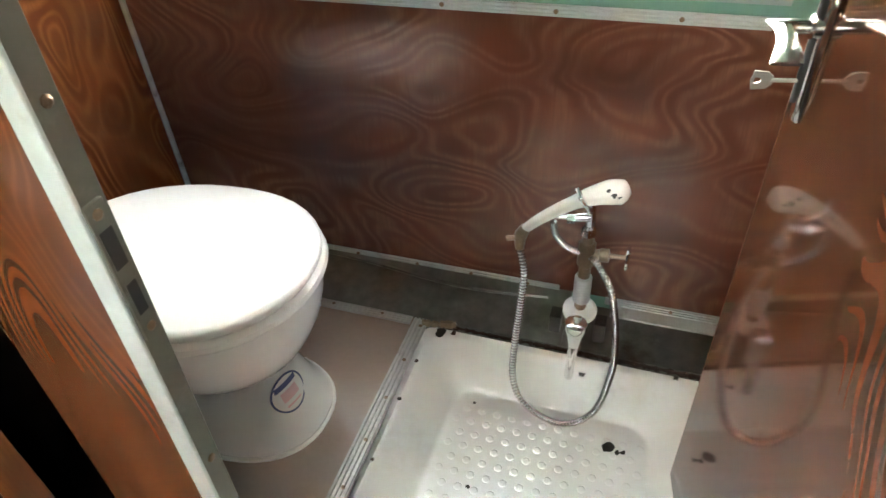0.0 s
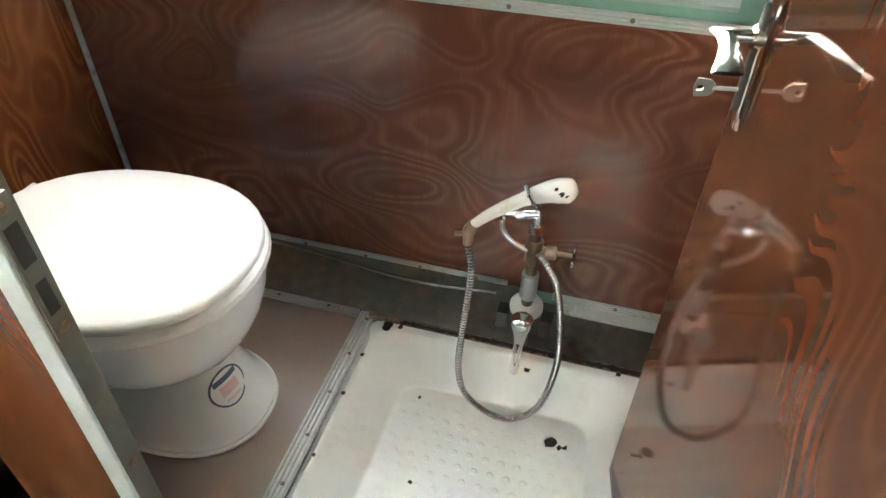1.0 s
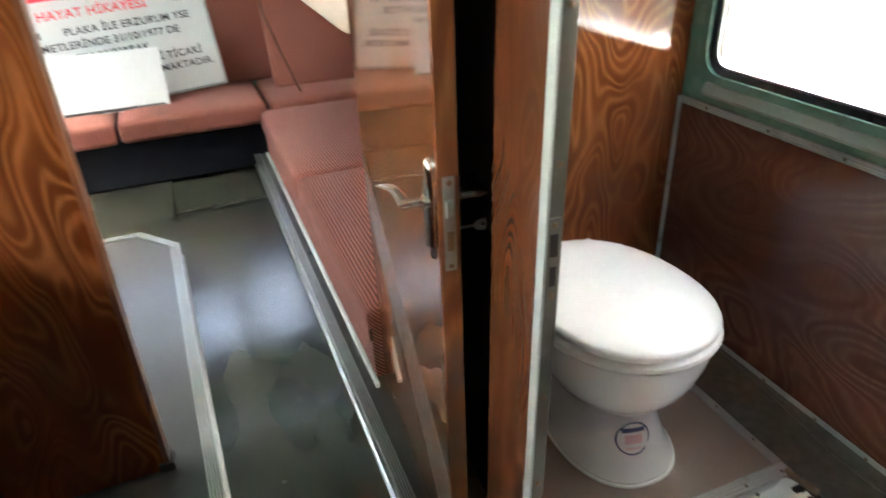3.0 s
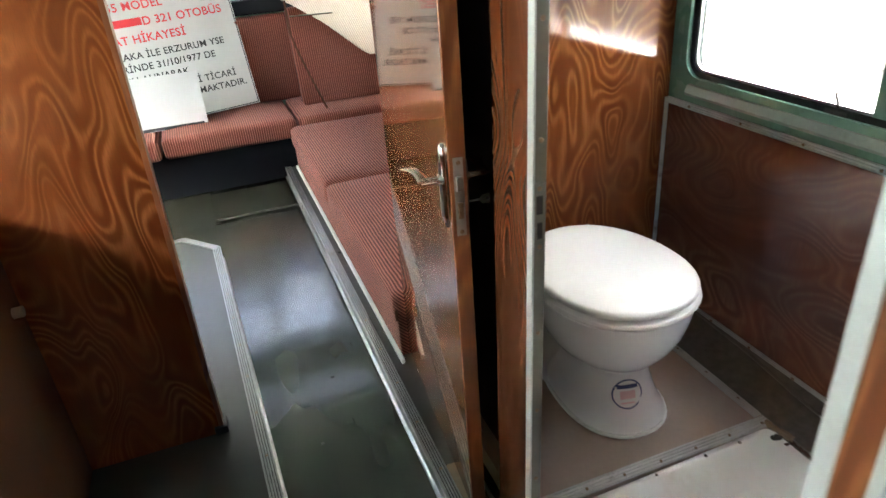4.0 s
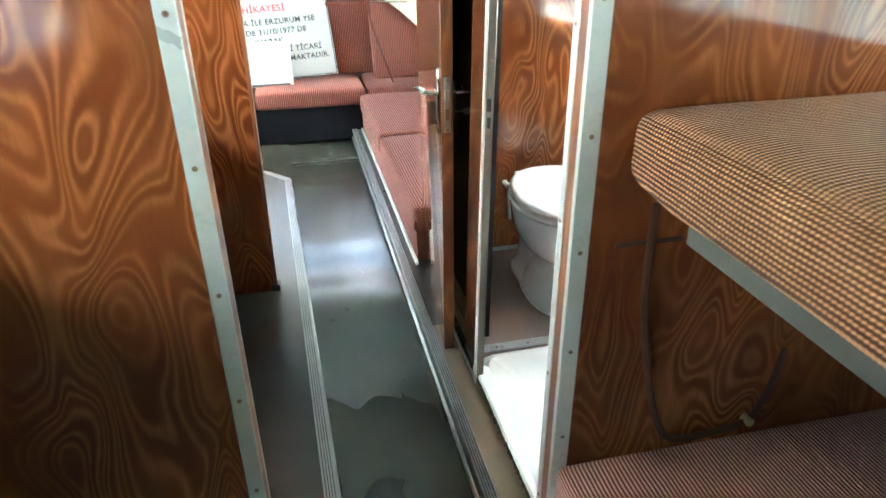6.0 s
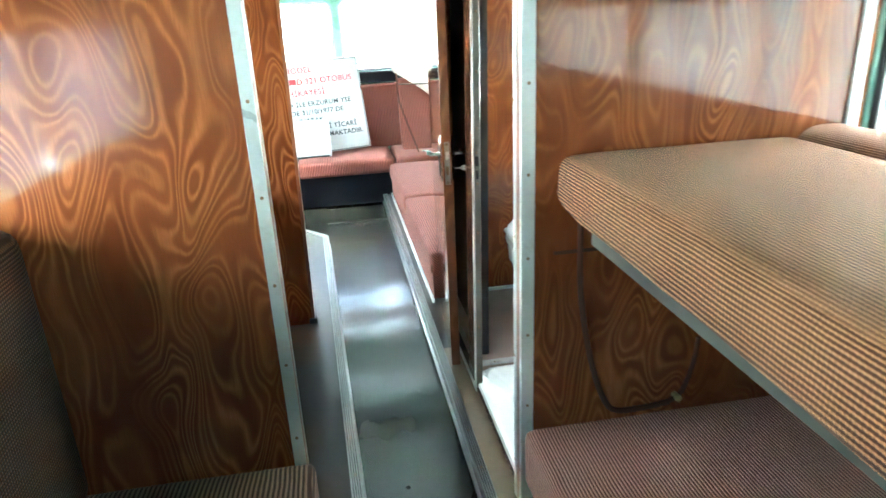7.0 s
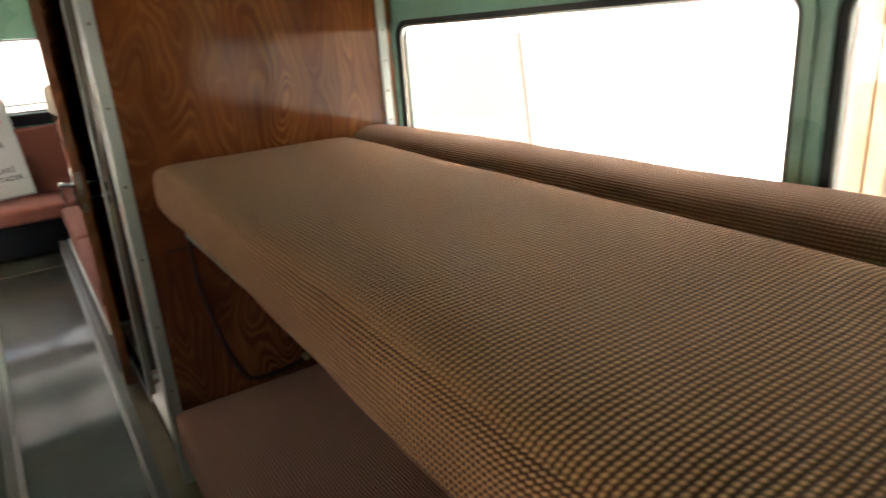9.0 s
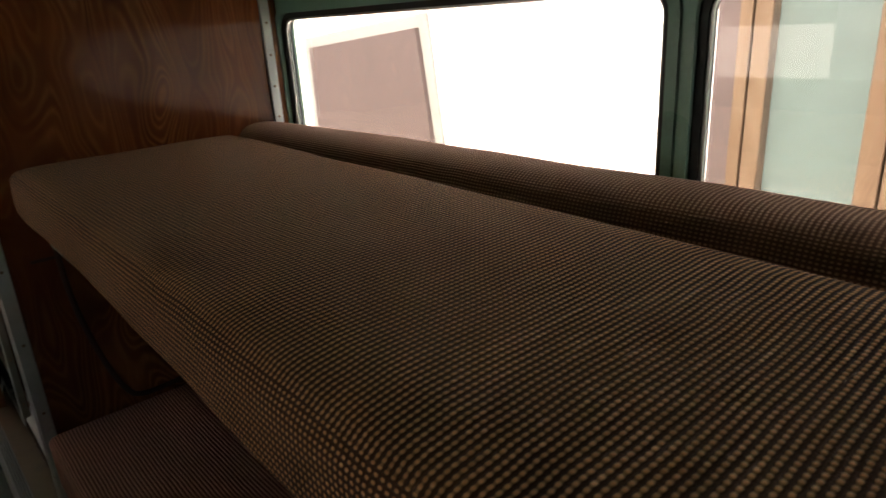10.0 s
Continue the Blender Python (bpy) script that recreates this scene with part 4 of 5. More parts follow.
part("elbow", tube([(-1.322, 0.31, 0.40), (-1.27, 0.31, 0.40)], 0.010, 10), M_LID, wp)

catch = thing("window_catch", "small dark metal catch on the washroom window sill", "catch")
part("foot", block(-0.815, -0.755, YR + 0.004, YR + 0.020, 0.838, 0.856, 0.002), M_STEELD, catch)
part("tongue", tube(smooth_path([(-0.785, YR + 0.012, 0.852), (-0.790, YR + 0.010, 0.870), (-0.794, YR + 0.008, 0.882), (-0.792, YR + 0.006, 0.890)], 5), 0.004, 8), M_STEELD, catch)

# shower mixer on a standpipe
mx = thing("shower_mixer", "tarnished brown standpipe shower fitting with a chrome tap", "shower fitting")
CX, CYY = -0.342, 0.716
part("flange", loft([[(CX + r * math.cos(t), CYY + r * math.sin(t) * 0.9, z + 0.25 * r * math.sin(t)) for t in (2 * math.pi * i / 24 for i in range(24))] for r, z in ((0.033, 0.226), (0.033, 0.232), (0.025, 0.240), (0.012, 0.241))]), M_LID, mx, "white plastic flange")
part("standpipe", tube([(CX, CYY, 0.12), (CX, CYY, 0.432)], 0.0115, 14), M_TARN, mx)
part("sleeve", tube([(CX, CYY, 0.254), (CX, CYY, 0.258), (CX, CYY, 0.316), (CX, CYY, 0.319)], [0.0135, 0.0165, 0.0165, 0.013], 14), M_ALU, mx, "grey sleeve on the pipe")
part("tee", tube([(CX, CYY, 0.345), (CX, CYY, 0.35), (CX, CYY, 0.396), (CX, CYY, 0.40)], [0.013, 0.016, 0.016, 0.013], 14), M_TARN, mx)
part("union_nut", tube([(CX, CYY, 0.415), (CX, CYY, 0.418), (CX, CYY, 0.436), (CX, CYY, 0.440)], [0.012, 0.015, 0.015, 0.010], 6), M_CHROME, mx)
part("neck", tube(smooth_path([(CX, CYY, 0.433), (CX, CYY - 0.002, 0.463), (CX - 0.003, CYY - 0.006, 0.495), (CX - 0.012, CYY - 0.015, 0.520)], 5), [0.009] * 15 + [0.006], 12), M_CHROME, mx)
part("side_arm", tube([(CX, CYY - 0.004, 0.460), (CX - 0.030, CYY - 0.010, 0.458), (CX - 0.036, CYY - 0.011, 0.458), (CX - 0.062, CYY - 0.015, 0.458)], [0.009, 0.009, 0.0055, 0.0055], 10), M_CHROME, mx)
part("arm_nut", tube([(CX - 0.026, CYY - 0.009, 0.458), (CX - 0.04, CYY - 0.012, 0.458)], 0.0115, 6), M_CHROME, mx)
part("cradle", tube(smooth_path([(CX - 0.022, CYY - 0.052, 0.548), (CX - 0.012, CYY - 0.062, 0.532), (CX - 0.002, CYY - 0.040, 0.502), (CX, CYY - 0.008, 0.470)], 5), 0.0042, 8), M_CHROME, mx)
part("valve_stem", tube([(CX + 0.008, CYY, 0.374), (CX + 0.022, CYY, 0.375), (CX + 0.024, CYY, 0.375), (CX + 0.040, CYY, 0.376), (CX + 0.042, CYY, 0.376), (CX + 0.072, CYY, 0.378)], [0.010, 0.010, 0.013, 0.013, 0.005, 0.004], 10), M_TARN, mx, "tarnished valve stem")
part("valve_handle", loft([[(CX + 0.068 + h, CYY + r * math.cos(t), 0.378 + r * math.sin(t)) for t in (2 * math.pi * i / 20 for i in range(20))] for r, h in ((0.010, 0.0), (0.023, 0.002), (0.024, 0.005), (0.020, 0.008), (0.006, 0.009))]), M_CHROME, mx, "chrome valve wheel")
part("tap_body", loft([[(CX + r * math.cos(t), 0.668 + r * math.sin(t), z) for t in (2 * math.pi * i / 20 for i in range(20))] for r, z in ((0.009, 0.168), (0.012, 0.182), (0.016, 0.205), (0.021, 0.222), (0.023, 0.232), (0.021, 0.240), (0.013, 0.244), (0.002, 0.245))]), M_CHROME, mx)
part("tap_link", tube([(CX, CYY, 0.215), (CX, 0.676, 0.205)], 0.011, 10), M_TARN, mx)
part("spout", tube(smooth_path([(CX, 0.668, 0.180), (CX - 0.001, 0.660, 0.160), (CX - 0.001, 0.654, 0.140), (CX - 0.002, 0.652, 0.100)], 5), [0.010] * 8 + [0.0085] * 8, 12), M_CHROME, mx)
for s in (-0.050, 0.042):
    part("bracket", block(CX + s - 0.012, CX + s + 0.012, 0.742, 0.775, 0.116, 0.168, 0.002), M_STEELD, mx, "dark fixing bracket")

hd = thing("hand_shower", "ivory plastic hand shower resting in its cradle", "shower head")
hp = smooth_path([(-0.452, 0.672, 0.452), (-0.425, 0.672, 0.480), (-0.385, 0.674, 0.512), (-0.345, 0.678, 0.536), (-0.312, 0.684, 0.546), (-0.285, 0.690, 0.544)], 6)
hr = [0.0085 + 0.0035 * min(1, i / 14) + 0.009 * max(0, min(1, (i - 14) / 9)) for i in range(len(hp))]
hr[-1], hr[-2], hr[-3] = 0.004, 0.013, 0.018
hp = [q + Vector((0.003, 0, -0.010)) for q in hp]
part("handle", tube(hp, hr, 16), M_IVORY, hd)
for i, (x, z) in enumerate(((-0.315, 0.552), (-0.306, 0.544), (-0.297, 0.541))):
    part("chip", spot((x, 0.6635 + 0.0015 * i, z - 0.001), 0.0056 if i == 1 else 0.0036, (0.1, -0.8, 0.55), i), M_CHIP, hd, "dark worn spot")
part("connector", tube([(-0.447, 0.672, 0.446), (-0.455, 0.671, 0.430), (-0.456, 0.669, 0.418), (-0.455, 0.665, 0.402)], [0.010, 0.012, 0.010, 0.008], 12), M_TARN, hd)
part("elbow_pin", tube([(-0.455, 0.671, 0.424), (-0.480, 0.668, 0.418)], 0.005, 8), M_TARN, hd)


def spiral_hose(name, pts, r, parent, label):
    q = smooth_path(pts, 14)
    dense, left = [q[0]], 0.0
    for a, c in zip(q, q[1:]):
        d = (c - a).length
        while left + 0.0016 <= d:
            left += 0.0016
            dense.append(a.lerp(c, left / d))
        left -= d
    rs = [r * (1.05, 1.05, 0.92, 0.70)[i % 4] for i in range(len(dense))]
    return part(name, tube(dense, rs, 10), M_HOSE, parent, label)


hose = thing("shower_hose", "ribbed chrome shower hose hanging in a loop", "shower hose")
spiral_hose("hose", [(-0.455, 0.665, 0.404), (-0.443, 0.652, 0.355), (-0.446, 0.640, 0.28), (-0.450, 0.625, 0.20), (-0.447, 0.602, 0.12), (-0.417, 0.580, 0.076), (-0.345, 0.566, 0.058), (-0.286, 0.585, 0.088), (-0.264, 0.615, 0.17), (-0.267, 0.640, 0.25), (-0.286, 0.668, 0.33), (-0.312, 0.690, 0.365), (-0.334, 0.708, 0.374)], 0.0068, hose, "ribbed metal hose")
spiral_hose("hose_end", [(-0.345, 0.716, 0.372), (-0.375, 0.700, 0.395), (-0.396, 0.690, 0.425), (-0.402, 0.690, 0.454)], 0.0062, hose, "ribbed metal hose end")


# ---------------------------------------------------------------- doors
def lever_set(parent, base, along, out, up_, flip=1, scale=1.0):
    """Lever handle on a long back plate. along: the way the lever points; out: away from the leaf."""
    base, a, o, u = Vector(base), Vector(along), Vector(out), Vector(up_)
    at = lambda x, y, z: base + a * x * scale + o * y * scale + u * z * scale
    rings = []
    for z, w, h in ((-0.080, 0.004, 0.002), (-0.076, 0.010, 0.004), (-0.055, 0.0125, 0.006), (0.0, 0.0135, 0.007), (0.052, 0.0125, 0.006), (0.070, 0.013, 0.007), (0.078, 0.010, 0.005), (0.081, 0.004, 0.002)):
        rings.append([at(w * math.cos(t), max(0, h * math.sin(t)) * 1.3, z) for t in (2 * math.pi * i / 14 for i in range(14))])
    pl = part("back_plate", loft(rings), M_CHROME, parent, "chrome lever plate with scrolled ends")
    # The dark reflection in the chrome is drawn as a strip on the plate.
    part("plate_inlay", loft([[at(w * math.cos(t), 0.0065 + max(0, 0.004 * math.sin(t)), z) for t in (2 * math.pi * i / 12 for i in range(12))] for z, w in ((-0.058, 0.003), (-0.05, 0.008), (0.04, 0.008), (0.048, 0.003))]), M_DARK, pl, "dark strip for the reflection in the plate")
    part("lever_neck", tube([at(0, 0.004, 0.016), at(0, 0.012, 0.016), at(0, 0.014, 0.016), at(0, 0.044, 0.016)], [0.012, 0.011, 0.0065, 0.0065], 12), M_CHROME, parent)
    lev = []
    for i in range(16):
        q = i / 15
        x, z, y = -0.008 + 0.088 * q, 0.018 + 0.004 * math.sin(q * 3.1) - 0.003 * q * q, 0.040 + 0.012 * q * q
        w, th = 0.0085 + 0.0015 * math.cos(q * 6.0) + 0.0035 * q, 0.0020
        lev.append([at(x, y + w * math.copysign(abs(math.cos(t)) ** 0.5, math.cos(t)), z + th * math.sin(t)) for t in (2 * math.pi * k / 12 for k in range(12))])
    part("lever", loft(lev), M_LEVER, parent, "curved flat chrome lever, widening towards its end")


def key(parent, base, out, side):
    base, o, s = Vector(base), Vector(out), Vector(side)
    k = part("key", tube([base, base + o * 0.034], 0.0022, 8), M_LOCK, parent, "steel key left in the lock")
    c = base + o * 0.042
    u = Vector((0, 0, 1))
    outl = [(-0.010, 0.004), (-0.005, 0.0085), (0.008, 0.0095), (0.010, 0.0), (0.008, -0.0095), (-0.005, -0.0085), (-0.010, -0.004)]
    hole = [(a * 0.32 + 0.004, b_ * 0.32) for a, b_ in outl]
    rg = lambda pts, h: [c + o * a + u * b_ + s * h for a, b_ in pts]
    b2 = loft([rg(hole, -0.001), rg(outl, -0.001), rg(outl, 0.001), rg(hole, 0.001), rg(hole, -0.001)], False)
    bmesh.ops.remove_doubles(b2, verts=b2.verts[:], dist=1e-6)
    part("bow", b2, M_LOCK, k)


def door(name, hinge, angle, width, z0, z1, label, zl=0.845, shift=0.0, wood=M_DOOR):
    """A leaf hinged at a point; it lies along the angle. Built along x, its outer face towards -y."""
    d_ = thing(name, label, "door", "", "structure")
    th = 0.032
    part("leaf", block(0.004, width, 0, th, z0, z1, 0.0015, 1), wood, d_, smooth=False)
    part("edge_band", block(width, width + 0.0025, 0.001, th - 0.001, z0 + 0.001, z1 - 0.001), M_EDGE, d_)
    fo = part("lock_face", block(width + 0.0025, width + 0.0052, 0.007, th - 0.007, zl - 0.084, zl + 0.064, 0.001), M_LOCK, d_, "steel lock plate in the door edge")
    # Steel latch given pale trim paint to stand for the window's reflection.
    part("latch", loft([[(width + 0.004 + q, y, z) for q, y, z in ((0, 0.010, zl + 0.005), (0, th - 0.010, zl + 0.005), (0, th - 0.010, zl + 0.030), (0, 0.010, zl + 0.030))], [(width + 0.004 + q, y, z) for q, y, z in ((0.010, 0.010, zl + 0.005), (0.002, th - 0.010, zl + 0.005), (0.002, th - 0.010, zl + 0.030), (0.010, 0.010, zl + 0.030))]]), M_TRIM, fo)
    part("bolt", block(width + 0.004, width + 0.0068, 0.011, th - 0.011, zl - 0.050, zl - 0.020, 0.0005), M_TARN, fo)
    for z in (zl - 0.076, zl + 0.055):
        screw(fo, (width + 0.0053, th / 2, z), (1, 0, 0))
    lever_set(d_, (width - 0.032, 0, zl), (-1, 0, 0), (0, -1, 0), (0, 0, 1))
    lever_set(d_, (width - 0.032, th, zl), (-1, 0, 0), (0, 1, 0), (0, 0, 1))
    for z in (z0 + 0.2, z1 - 0.25):
        part("hinge", tube([(0.0, th / 2, z), (0.0, th / 2, z + 0.09)], 0.007, 10), M_LOCK, d_)
    for o in d_.children:
        o.location.y += shift
    d_.matrix_world = pose(*hinge, 0, 0, angle)
    return d_


# lounge door, folded back along the washroom wall; hinge at the cross wall
ld = door("door_lounge", (-1.424, 0.006, 0), -5.3, 0.660, 0.072, ZC - 0.02, "glossy wood door standing open against the washroom wall", 0.860, wood=M_LEAF)
key(ld, (0.660 - 0.032, 0.032, 0.824), (0, 1, 0), (1, 0, 0))

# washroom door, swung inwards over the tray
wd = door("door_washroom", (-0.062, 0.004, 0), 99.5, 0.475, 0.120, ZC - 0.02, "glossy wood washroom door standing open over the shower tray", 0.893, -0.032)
key(wd, (0.475 - 0.032, 0.0, 0.857), (0, 1, 0), (1, 0, 0))


# ---------------------------------------------------------------- bunks
bed = thing("lower_bunk", "low bunk with a pink-brown ribbed cushion on a boxed base", "bed")
part("base", block(0.006, 1.96, 0.03, YR - 0.006, ZP - 0.003, 0.175, 0.003), M_PANEL, bed, "wood base box", smooth=False)
part("cushion", cushion(0.004, 1.98, -0.002, YR - 0.01, 0.150, 0.313, 0.024, 0.008, 16, 8, seed=2), F_BED, bed)
bedl = thing("lower_bunk", "low bunk with a ribbed cushion, shade put into its brown", "bed")
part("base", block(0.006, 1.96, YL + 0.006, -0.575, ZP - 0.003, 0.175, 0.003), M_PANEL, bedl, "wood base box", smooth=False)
part("cushion", cushion(0.004, 1.98, YL + 0.01, -0.532, 0.155, 0.313, 0.024, 0.008, 16, 8, seed=5), F_BED_SHADED, bedl)

part("backrest", cushion(0.006, 1.96, -1.19, -1.035, 0.31, 0.975, 0.05, 0.0, 14, 4, seed=21), F_PAD_SHADED, bedl, "upright brown woven pad as backrest, darkened for the shade")

bunk = thing("upper_bunk", "upper bunk with a thick brown woven mattress on a grey board", "bunk bed")
mb = cushion(0.002, 2.05, 0.088, 0.655, 0.892, 1.024, 0.036, 0.010, 20, 12, seed=3)
for v in mb.verts:
    k = max(0.0, 1 - v.co.x / 0.10)
    f = max(0.0, 1 - (v.co.y - 0.10) / 0.16)
    v.co.z += 0.014 * k * f * (1 if v.co.z < 0.95 else -0.35)
    v.co.y -= 0.014 * max(0, 1 - v.co.x / 0.5) * (1 if v.co.y < 0.3 else 0)
    v.co.y -= (0.030 + 0.014 * max(0, (v.co.y - 0.2) / 0.45)) * v.co.x
part("mattress", mb, F_BUNK, bunk)
part("board", block(0.15, 2.05, 0.105, 0.66, 0.855, 0.889, 0.003), M_BUNKBASE, bunk, "grey bunk board")
part("bearer", block(0.004, 0.03, 0.20, 0.80, 0.835, 0.885, 0.002), M_EDGE, bunk)
part("front_bearer", block(1.90, 1.93, 0.125, 0.80, 0.29, 0.862, 0.002), M_EDGE, bunk)

roll = thing("back_cushion", "long rounded brown woven cushion below the window", "cushion")
rp = []
for i in range(40):
    x = 0.004 + i * 2.1 / 39
    dz = 0.006 * min(1, i / 8) + 0.004 * noise.noise(Vector((x * 4, 3, 1)))
    rp.append([(x, 0.748 + 0.088 * math.copysign(abs(math.cos(t)) ** 0.75, math.cos(t)), 0.957 + dz + 0.085 * math.copysign(abs(math.sin(t)) ** 0.7, math.sin(t))) for t in (2 * math.pi * k / 22 for k in range(22))])
part("cover", loft(rp), F_ROLL, roll)
part("ledge", block(0.01, 2.1, 0.68, YR - 0.004, 0.840, 0.884, 0.003), M_EDGE, roll, "wood ledge under the cushion")

cord = thing("bunk_cord", "dark bent rod, thickened by its shadow, with a small brass knob", "rod")
# Rod is drawn thicker to take in its blurred shadow on the panel.
part("rod", tube(smooth_path([(0.014, 0.135, 0.86), (0.014, 0.137, 0.72), (0.014, 0.150, 0.60), (0.014, 0.180, 0.46), (0.014, 0.215, 0.365), (0.016, 0.25, 0.335), (0.016, 0.33, 0.333), (0.016, 0.39, 0.340)], 6), 0.0075, 8), M_CORD, cord)
part("rod", tube(smooth_path([(0.016, 0.39, 0.340), (0.016, 0.425, 0.365), (0.016, 0.45, 0.44), (0.016, 0.46, 0.52)], 6), 0.006, 8), M_CORD, cord)
part("knob", disc((0.006, 0.412, 0.352), (1, 0, 0), 0.009, 0.022, 10), M_BRASS, cord)
part("shelf_lip", block(0.0005, 0.006, 0.075, 0.20, 0.782, 0.790, 0.001), M_CORD, cord)

# ---------------------------------------------------------------- lounge
sofa = thing("side_sofa", "long low sofa with two red-brown ribbed seat cushions along the wall", "sofa")
part("base", block(-3.39, -1.416, -0.022, YR - 0.006, ZP - 0.004, 0.20, 0.006), F_SOFA, sofa, "fabric covered sofa base", smooth=False)
part("kick_strip", block(-3.38, -1.372, -0.036, -0.024, ZP - 0.002, ZP + 0.016, 0.003), M_TRIM, sofa, "pale strip at the base")
part("seat_cushion", cushion(-3.40, -2.435, -0.034, 0.62, 0.185, 0.296, 0.028, 0.012, 10, 8, seed=6), F_SOFA, sofa)
part("seat_cushion", cushion(-2.428, -1.412, -0.030, 0.62, 0.180, 0.292, 0.028, 0.012, 10, 8, seed=7), F_SOFA, sofa)
part("backrest", cushion(-3.30, -1.42, 0.62, 0.80, 0.25, 0.80, 0.04, 0.0, 10, 4, seed=8), F_SOFA, sofa)
part("corner_tag", block(-1.413, -1.408, -0.03, -0.020, 0.195, 0.232, 0.001), M_CORD, sofa, "dark red piping at the cushion end")

bench = thing("rear_bench", "rear bench with red-brown ribbed cushions and upright backrests", "sofa")
# Low light under the bench is put into this near-black block.
part("base", block(-3.94, -3.42, YL + 0.006, YR - 0.006, 0.0, 0.235, 0.003), M_CLOTH_SHADE, bench, "near-black block standing for the shade under the bench", smooth=False)
part("seat_cushion", cushion(-3.90, -3.36, -1.43, -0.71, 0.232, 0.340, 0.03, 0.012, 6, 8, seed=9), F_BENCH, bench)
part("seat_cushion", cushion(-3.90, -3.36, -0.70, 0.012, 0.234, 0.342, 0.03, 0.012, 6, 8, seed=10), F_BENCH, bench)
part("seat_cushion", cushion(-3.90, -3.36, 0.02, YR - 0.02, 0.232, 0.340, 0.03, 0.012, 6, 8, seed=11), F_BENCH, bench)
for a, c in ((-1.43, -0.63), (-0.62, 0.20), (0.21, YR - 0.02)):
    bb = cushion(-3.96, -3.86, a, c, 0.335, 0.838, 0.025, 0.0, 3, 6, seed=int(a * 10))
    part("backrest", bb, F_BENCH, bench)
part("dark_ledge", block(-3.985, -3.90, YL + 0.006, YR - 0.006, 0.845, 0.925, 0.006), M_CLOTH_SHADE, bench, "dark padded ledge below the window")

pad = thing("leaning_cushion", "red-brown leaning back cushion with a beige head cover", "cushion")
lc = cushion(-3.66, -3.58, 0.095, 0.62, 0.345, 0.88, 0.03, 0.0, 3, 6, seed=14)
for v in lc.verts:
    v.co.x -= 0.22 * (v.co.z - 0.345)
part("cover", lc, F_BENCH, pad)
hc = []
for x in (-3.735, -3.62):
    hc.append([(x, u, v) for u, v in ((0.065, 0.93), (0.062, 1.08), (0.075, 1.12), (0.12, 1.128), (0.60, 1.12), (0.60, 0.55), (0.50, 0.60), (0.30, 0.78), (0.12, 0.92))])
hb = loft(hc)
bmesh.ops.bevel(hb, geom=hb.edges[:], offset=0.012, segments=2, affect="EDGES")
part("headrest_cover", hb, F_BEIGE, pad, "pale beige ribbed head cover")
part("strap", tube(smooth_path([(-3.60, 0.085, 0.93), (-3.57, 0.088, 0.75), (-3.50, 0.14, 0.55), (-3.42, 0.20, 0.36)], 6), 0.006, 8), M_CORD, pad, "thin dark strap")
part("top_rail", tube([(-3.60, 0.10, 0.845), (-3.60, 0.34, 0.84)], 0.005, 8), M_CHROME, pad)

# the notice board on the bench
sign = thing("notice_board", "white notice board with red and black print leaning on bench", "sign")
W_, H_ = 1.20, 0.70
part("board", block(-W_ / 2, W_ / 2, 0, 0.006, 0, H_, 0.001, 1), M_WHITE, sign, smooth=False)
part("border", band((-W_ / 2 + 0.010, W_ / 2 - 0.010, 0.010, H_ - 0.010), 0.001, 0.005, lambda u, v, f: (u, -0.0002 - 0.0008 * f, v), 2), M_INK, sign)


def lettering(text, x, z, size, material, parent, align="CENTER"):
    cu = bpy.data.curves.new("lettering", "FONT")
    cu.body, cu.size, cu.align_x, cu.extrude = text, size, align, 0.0004
    cu.space_character, cu.offset = 1.06, size * 0.016
    cu.materials.append(material)
    ob = new("lettering", cu)
    ob.parent = parent
    ob.matrix_local = pose(x, -0.0015, z, 90, 0, 0)
    return ob


MID = 0.06
lettering("1955 MODEL", MID, 0.615, 0.060, M_RED, sign)
part("covered_word", block(MID - 0.44, MID + 0.045, -0.0016, -0.0006, 0.532, 0.572), M_RED, sign)
lettering("D 321 OTOBÜS", MID + 0.475, 0.530, 0.060, M_RED, sign, "RIGHT")
lettering("HAYAT HİKAYESİ", MID, 0.445, 0.060, M_RED, sign)
part("covered_word", block(MID - 0.46, MID - 0.26, -0.0016, -0.0006, 0.366, 0.398), M_INK, sign)
lettering("PLAKA İLE ERZURUM YSE", MID + 0.44, 0.365, 0.050, M_INK, sign, "RIGHT")
lettering("HİZMETLERİNDE 31/10/1977 DE", MID, 0.302, 0.050, M_INK, sign)
lettering("SATIN ALINARAK", MID, 0.240, 0.050, M_INK, sign)
lettering("PLAKA İLE GAYRİ TİCARİ", MID + 0.455, 0.182, 0.050, M_INK, sign, "RIGHT")
lettering("MAKTADIR.", MID + 0.50, 0.122, 0.050, M_INK, sign, "RIGHT")
part("covered_word", block(MID + 0.13, MID + 0.17, -0.0016, -0.0006, 0.052, 0.085), M_INK, sign)
YAW, TILT = 10.0, -13.0
sign.matrix_world = pose(-3.66, -0.725, 0.350, 0, 0, 90 + YAW) @ pose(0, 0, 0, TILT, -2.0, 0)
note = thing("loose_sheet", "blank white sheet propped in front of the notice board", "paper")
part("sheet", block(-0.34, 0.25, 0, 0.002, 0, 0.29), M_WHITE, note, smooth=False)
part("dark_bar", block(-0.24, 0.23, -0.004, -0.0004, 0.002, 0.018), M_INK, note)
note.matrix_world = pose(-3.560, -0.695, 0.346, -18, 0, 90)

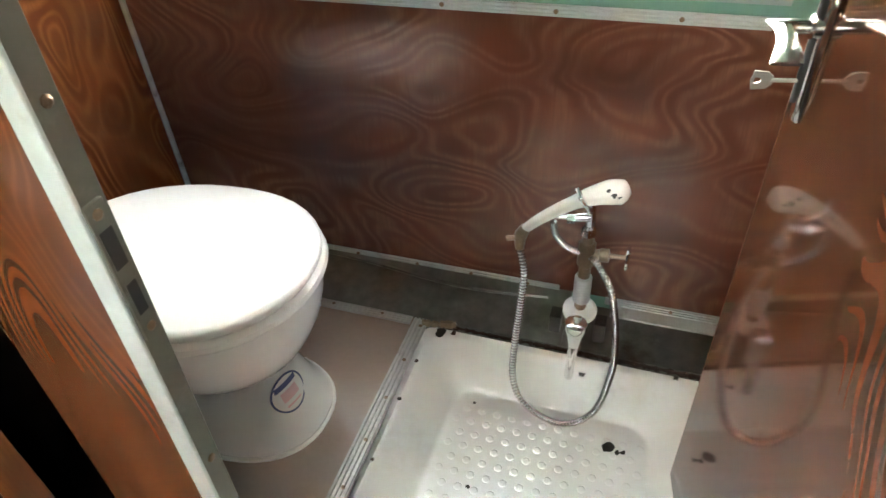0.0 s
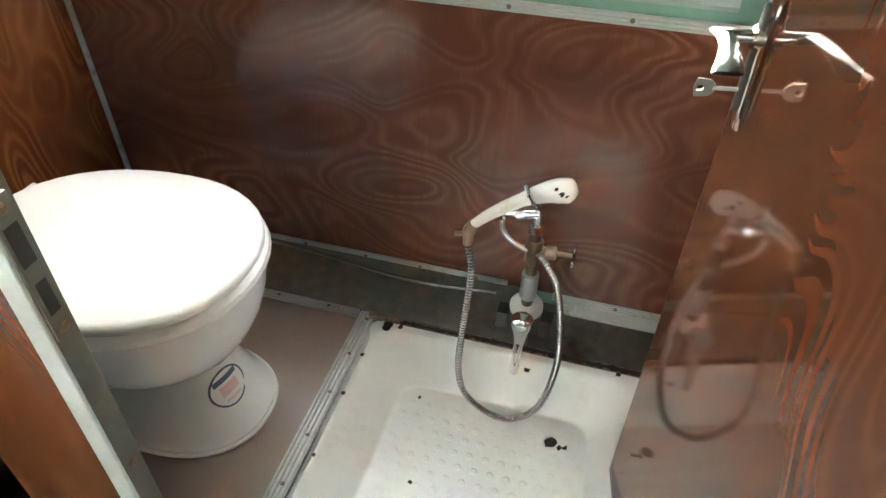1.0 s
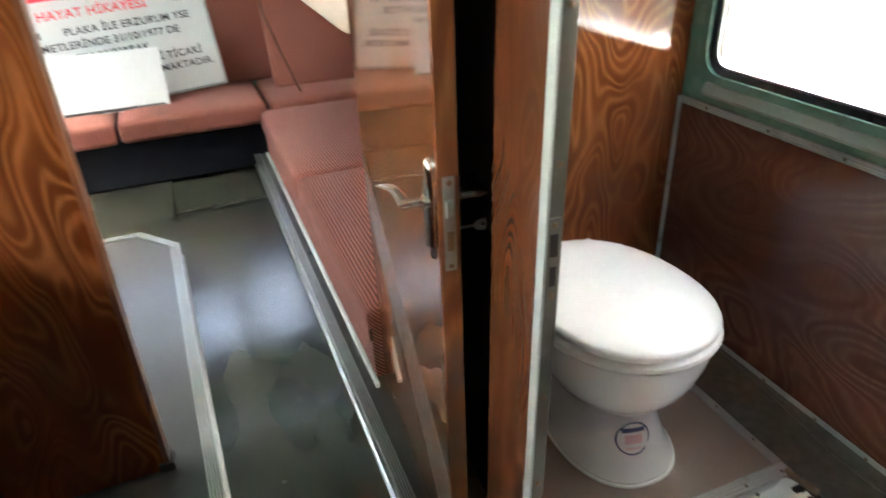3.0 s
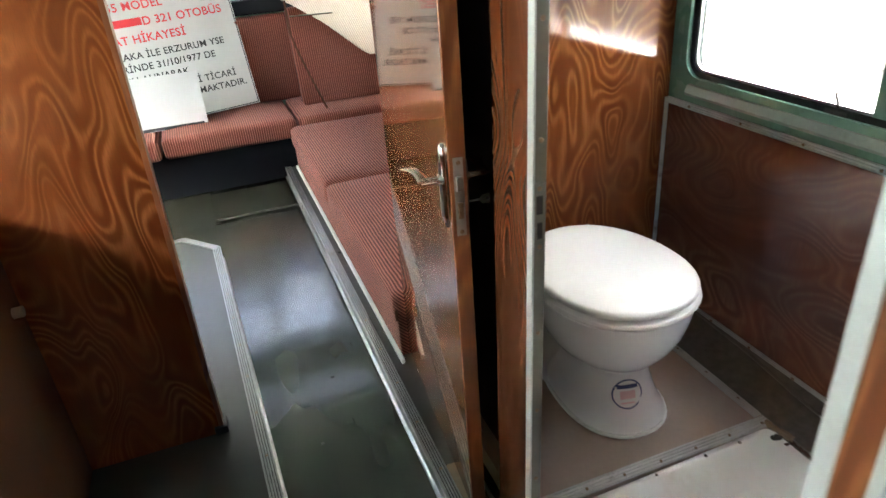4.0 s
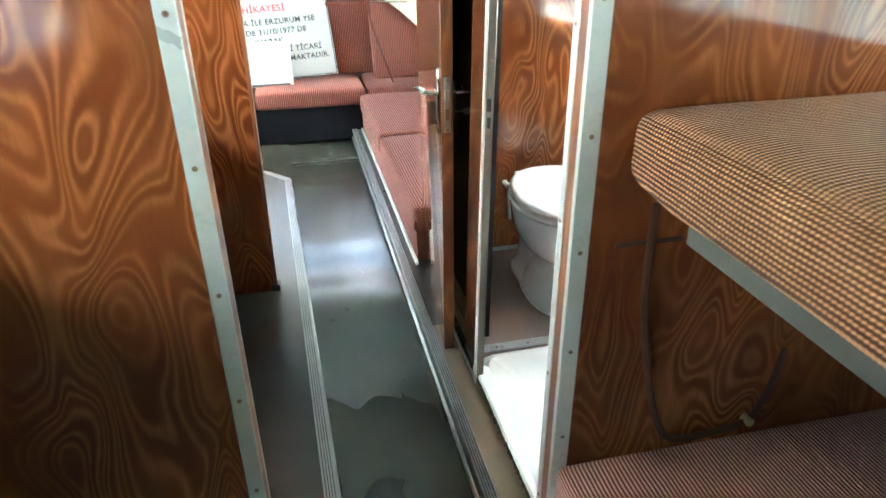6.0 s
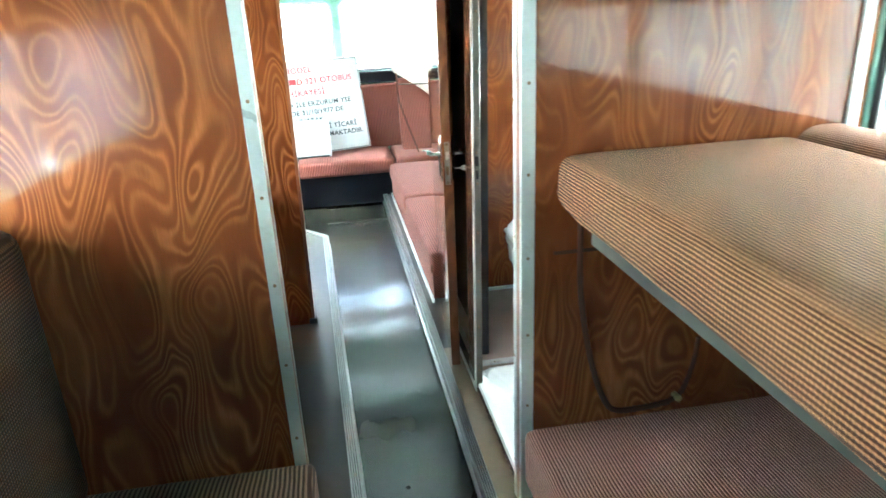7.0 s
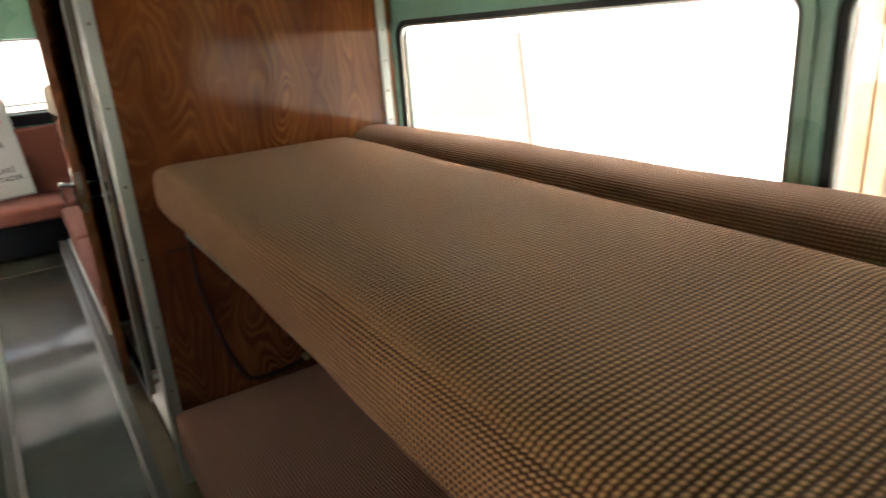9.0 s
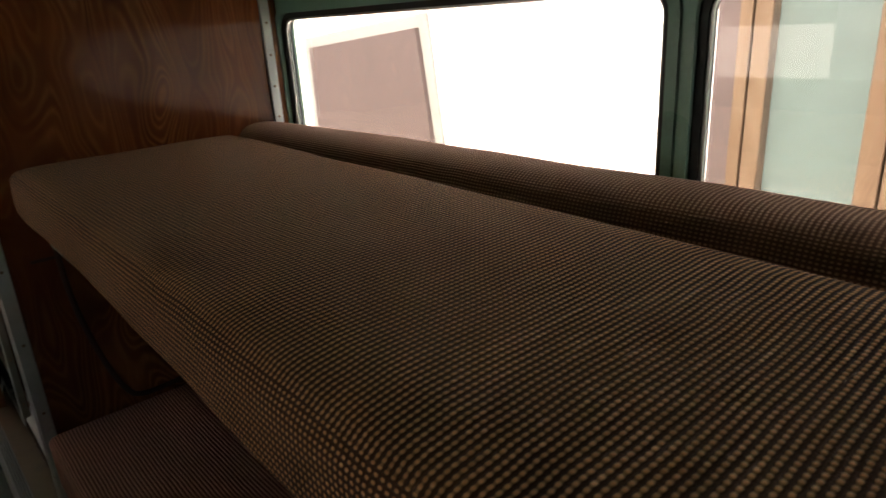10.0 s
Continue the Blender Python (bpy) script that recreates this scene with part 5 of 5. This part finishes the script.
# ---------------------------------------------------------------- outside
solid("ground", block(-60, 60, -60, 60, -1.0, -0.92), M_GROUND, "pale paving outside the coach", "ground")
fac = thing("facade_1", "white plastered building with timber window frames close to the coach", "building", "", "structure")
# Wall height, out of view, is set to limit the sky light.
part("wall", block(-9, 0.28, 3.05, 3.25, -0.92, 4.2), M_PAINTOUT, fac, smooth=False)
# Unseen above the panes; its grey is chosen to dim the bunk light.
part("wall", block(0.28, 12, 3.14, 3.25, -0.92, 3.2), M_FRAMEOUT, fac, "greyish wall round the glazed front, unseen part darkened to dim the bunks", smooth=False)
part("panel_frame", loft([[(-3.56, y, 0.27), (-1.74, y, 0.32), (-1.86, y, 1.35), (-3.56, y, 1.20)] for y in (3.022, 3.048)]), M_FRAMEOUT, fac, "pale frame round the board", smooth=False)
part("panel", loft([[(-3.42, 2.98, 0.35), (-1.83, 2.98, 0.40), (-1.94, 2.98, 1.25), (-3.42, 2.98, 1.12)], [(-3.42, 3.02, 0.35), (-1.83, 3.02, 0.40), (-1.94, 3.02, 1.25), (-3.42, 3.02, 1.12)]]), M_PINKPANEL, fac, "dull pink board on the wall", smooth=False)
# Posts past x 2.3 are unseen, added to darken reflections in the partition.
for x0, x1 in ((0.40, 0.46), (0.47, 0.55), (0.97, 1.06), (1.07, 1.14), (1.60, 1.68), (1.69, 1.76), *((2.3 + 0.62 * k_, 2.4 + 0.62 * k_) for k_ in range(16))):
    part("timber", block(x0, x1, 2.98, 3.14, 0.2, 2.3, 0.008), M_WOODOUT, fac, "light timber window post", smooth=False)
part("shutter", block(0.28, 0.40, 3.02, 3.14, 0.2, 2.3, 0.004), M_PINKPANEL, fac, smooth=False)
# Panes past x 2.3 likewise: out of view, added for the darker reflection.
for x0, x1 in ((0.55, 0.97), (1.14, 1.60), (1.76, 2.3), *((2.4 + 0.62 * k_, 2.92 + 0.62 * k_) for k_ in range(15))):
    part("pane", block(x0, x1, 3.06, 3.08, 0.2, 2.3), M_PALEGLASS, fac, "pale blue-grey pane", smooth=False)
part("sill", block(0.3, 11.7, 2.93, 3.12, 0.12, 0.2, 0.006), M_PAINTOUT, fac, smooth=False)
# Unseen wall, added only to cut the light through the left bunk windows.
fac = thing("facade_2", "unseen plain wall added to dim the left bunk windows", "building", "", "structure")
part("wall", block(0.1, 12, -3.6, -3.4, -0.92, 3.4), M_GREYWALL, fac, smooth=False)
part("wall", block(0.1, 0.3, -9.0, -3.6, -0.92, 3.4), M_GREYWALL, fac, smooth=False)
# Added backdrop that gives the rear windows a bright surface to show.
fac = thing("facade_3", "plain wall added behind the coach to brighten the rear windows", "building", "", "structure")
part("wall", block(-9.2, -9.0, -6, 6, -0.92, 4.0), M_GREYWALL, fac, smooth=False)
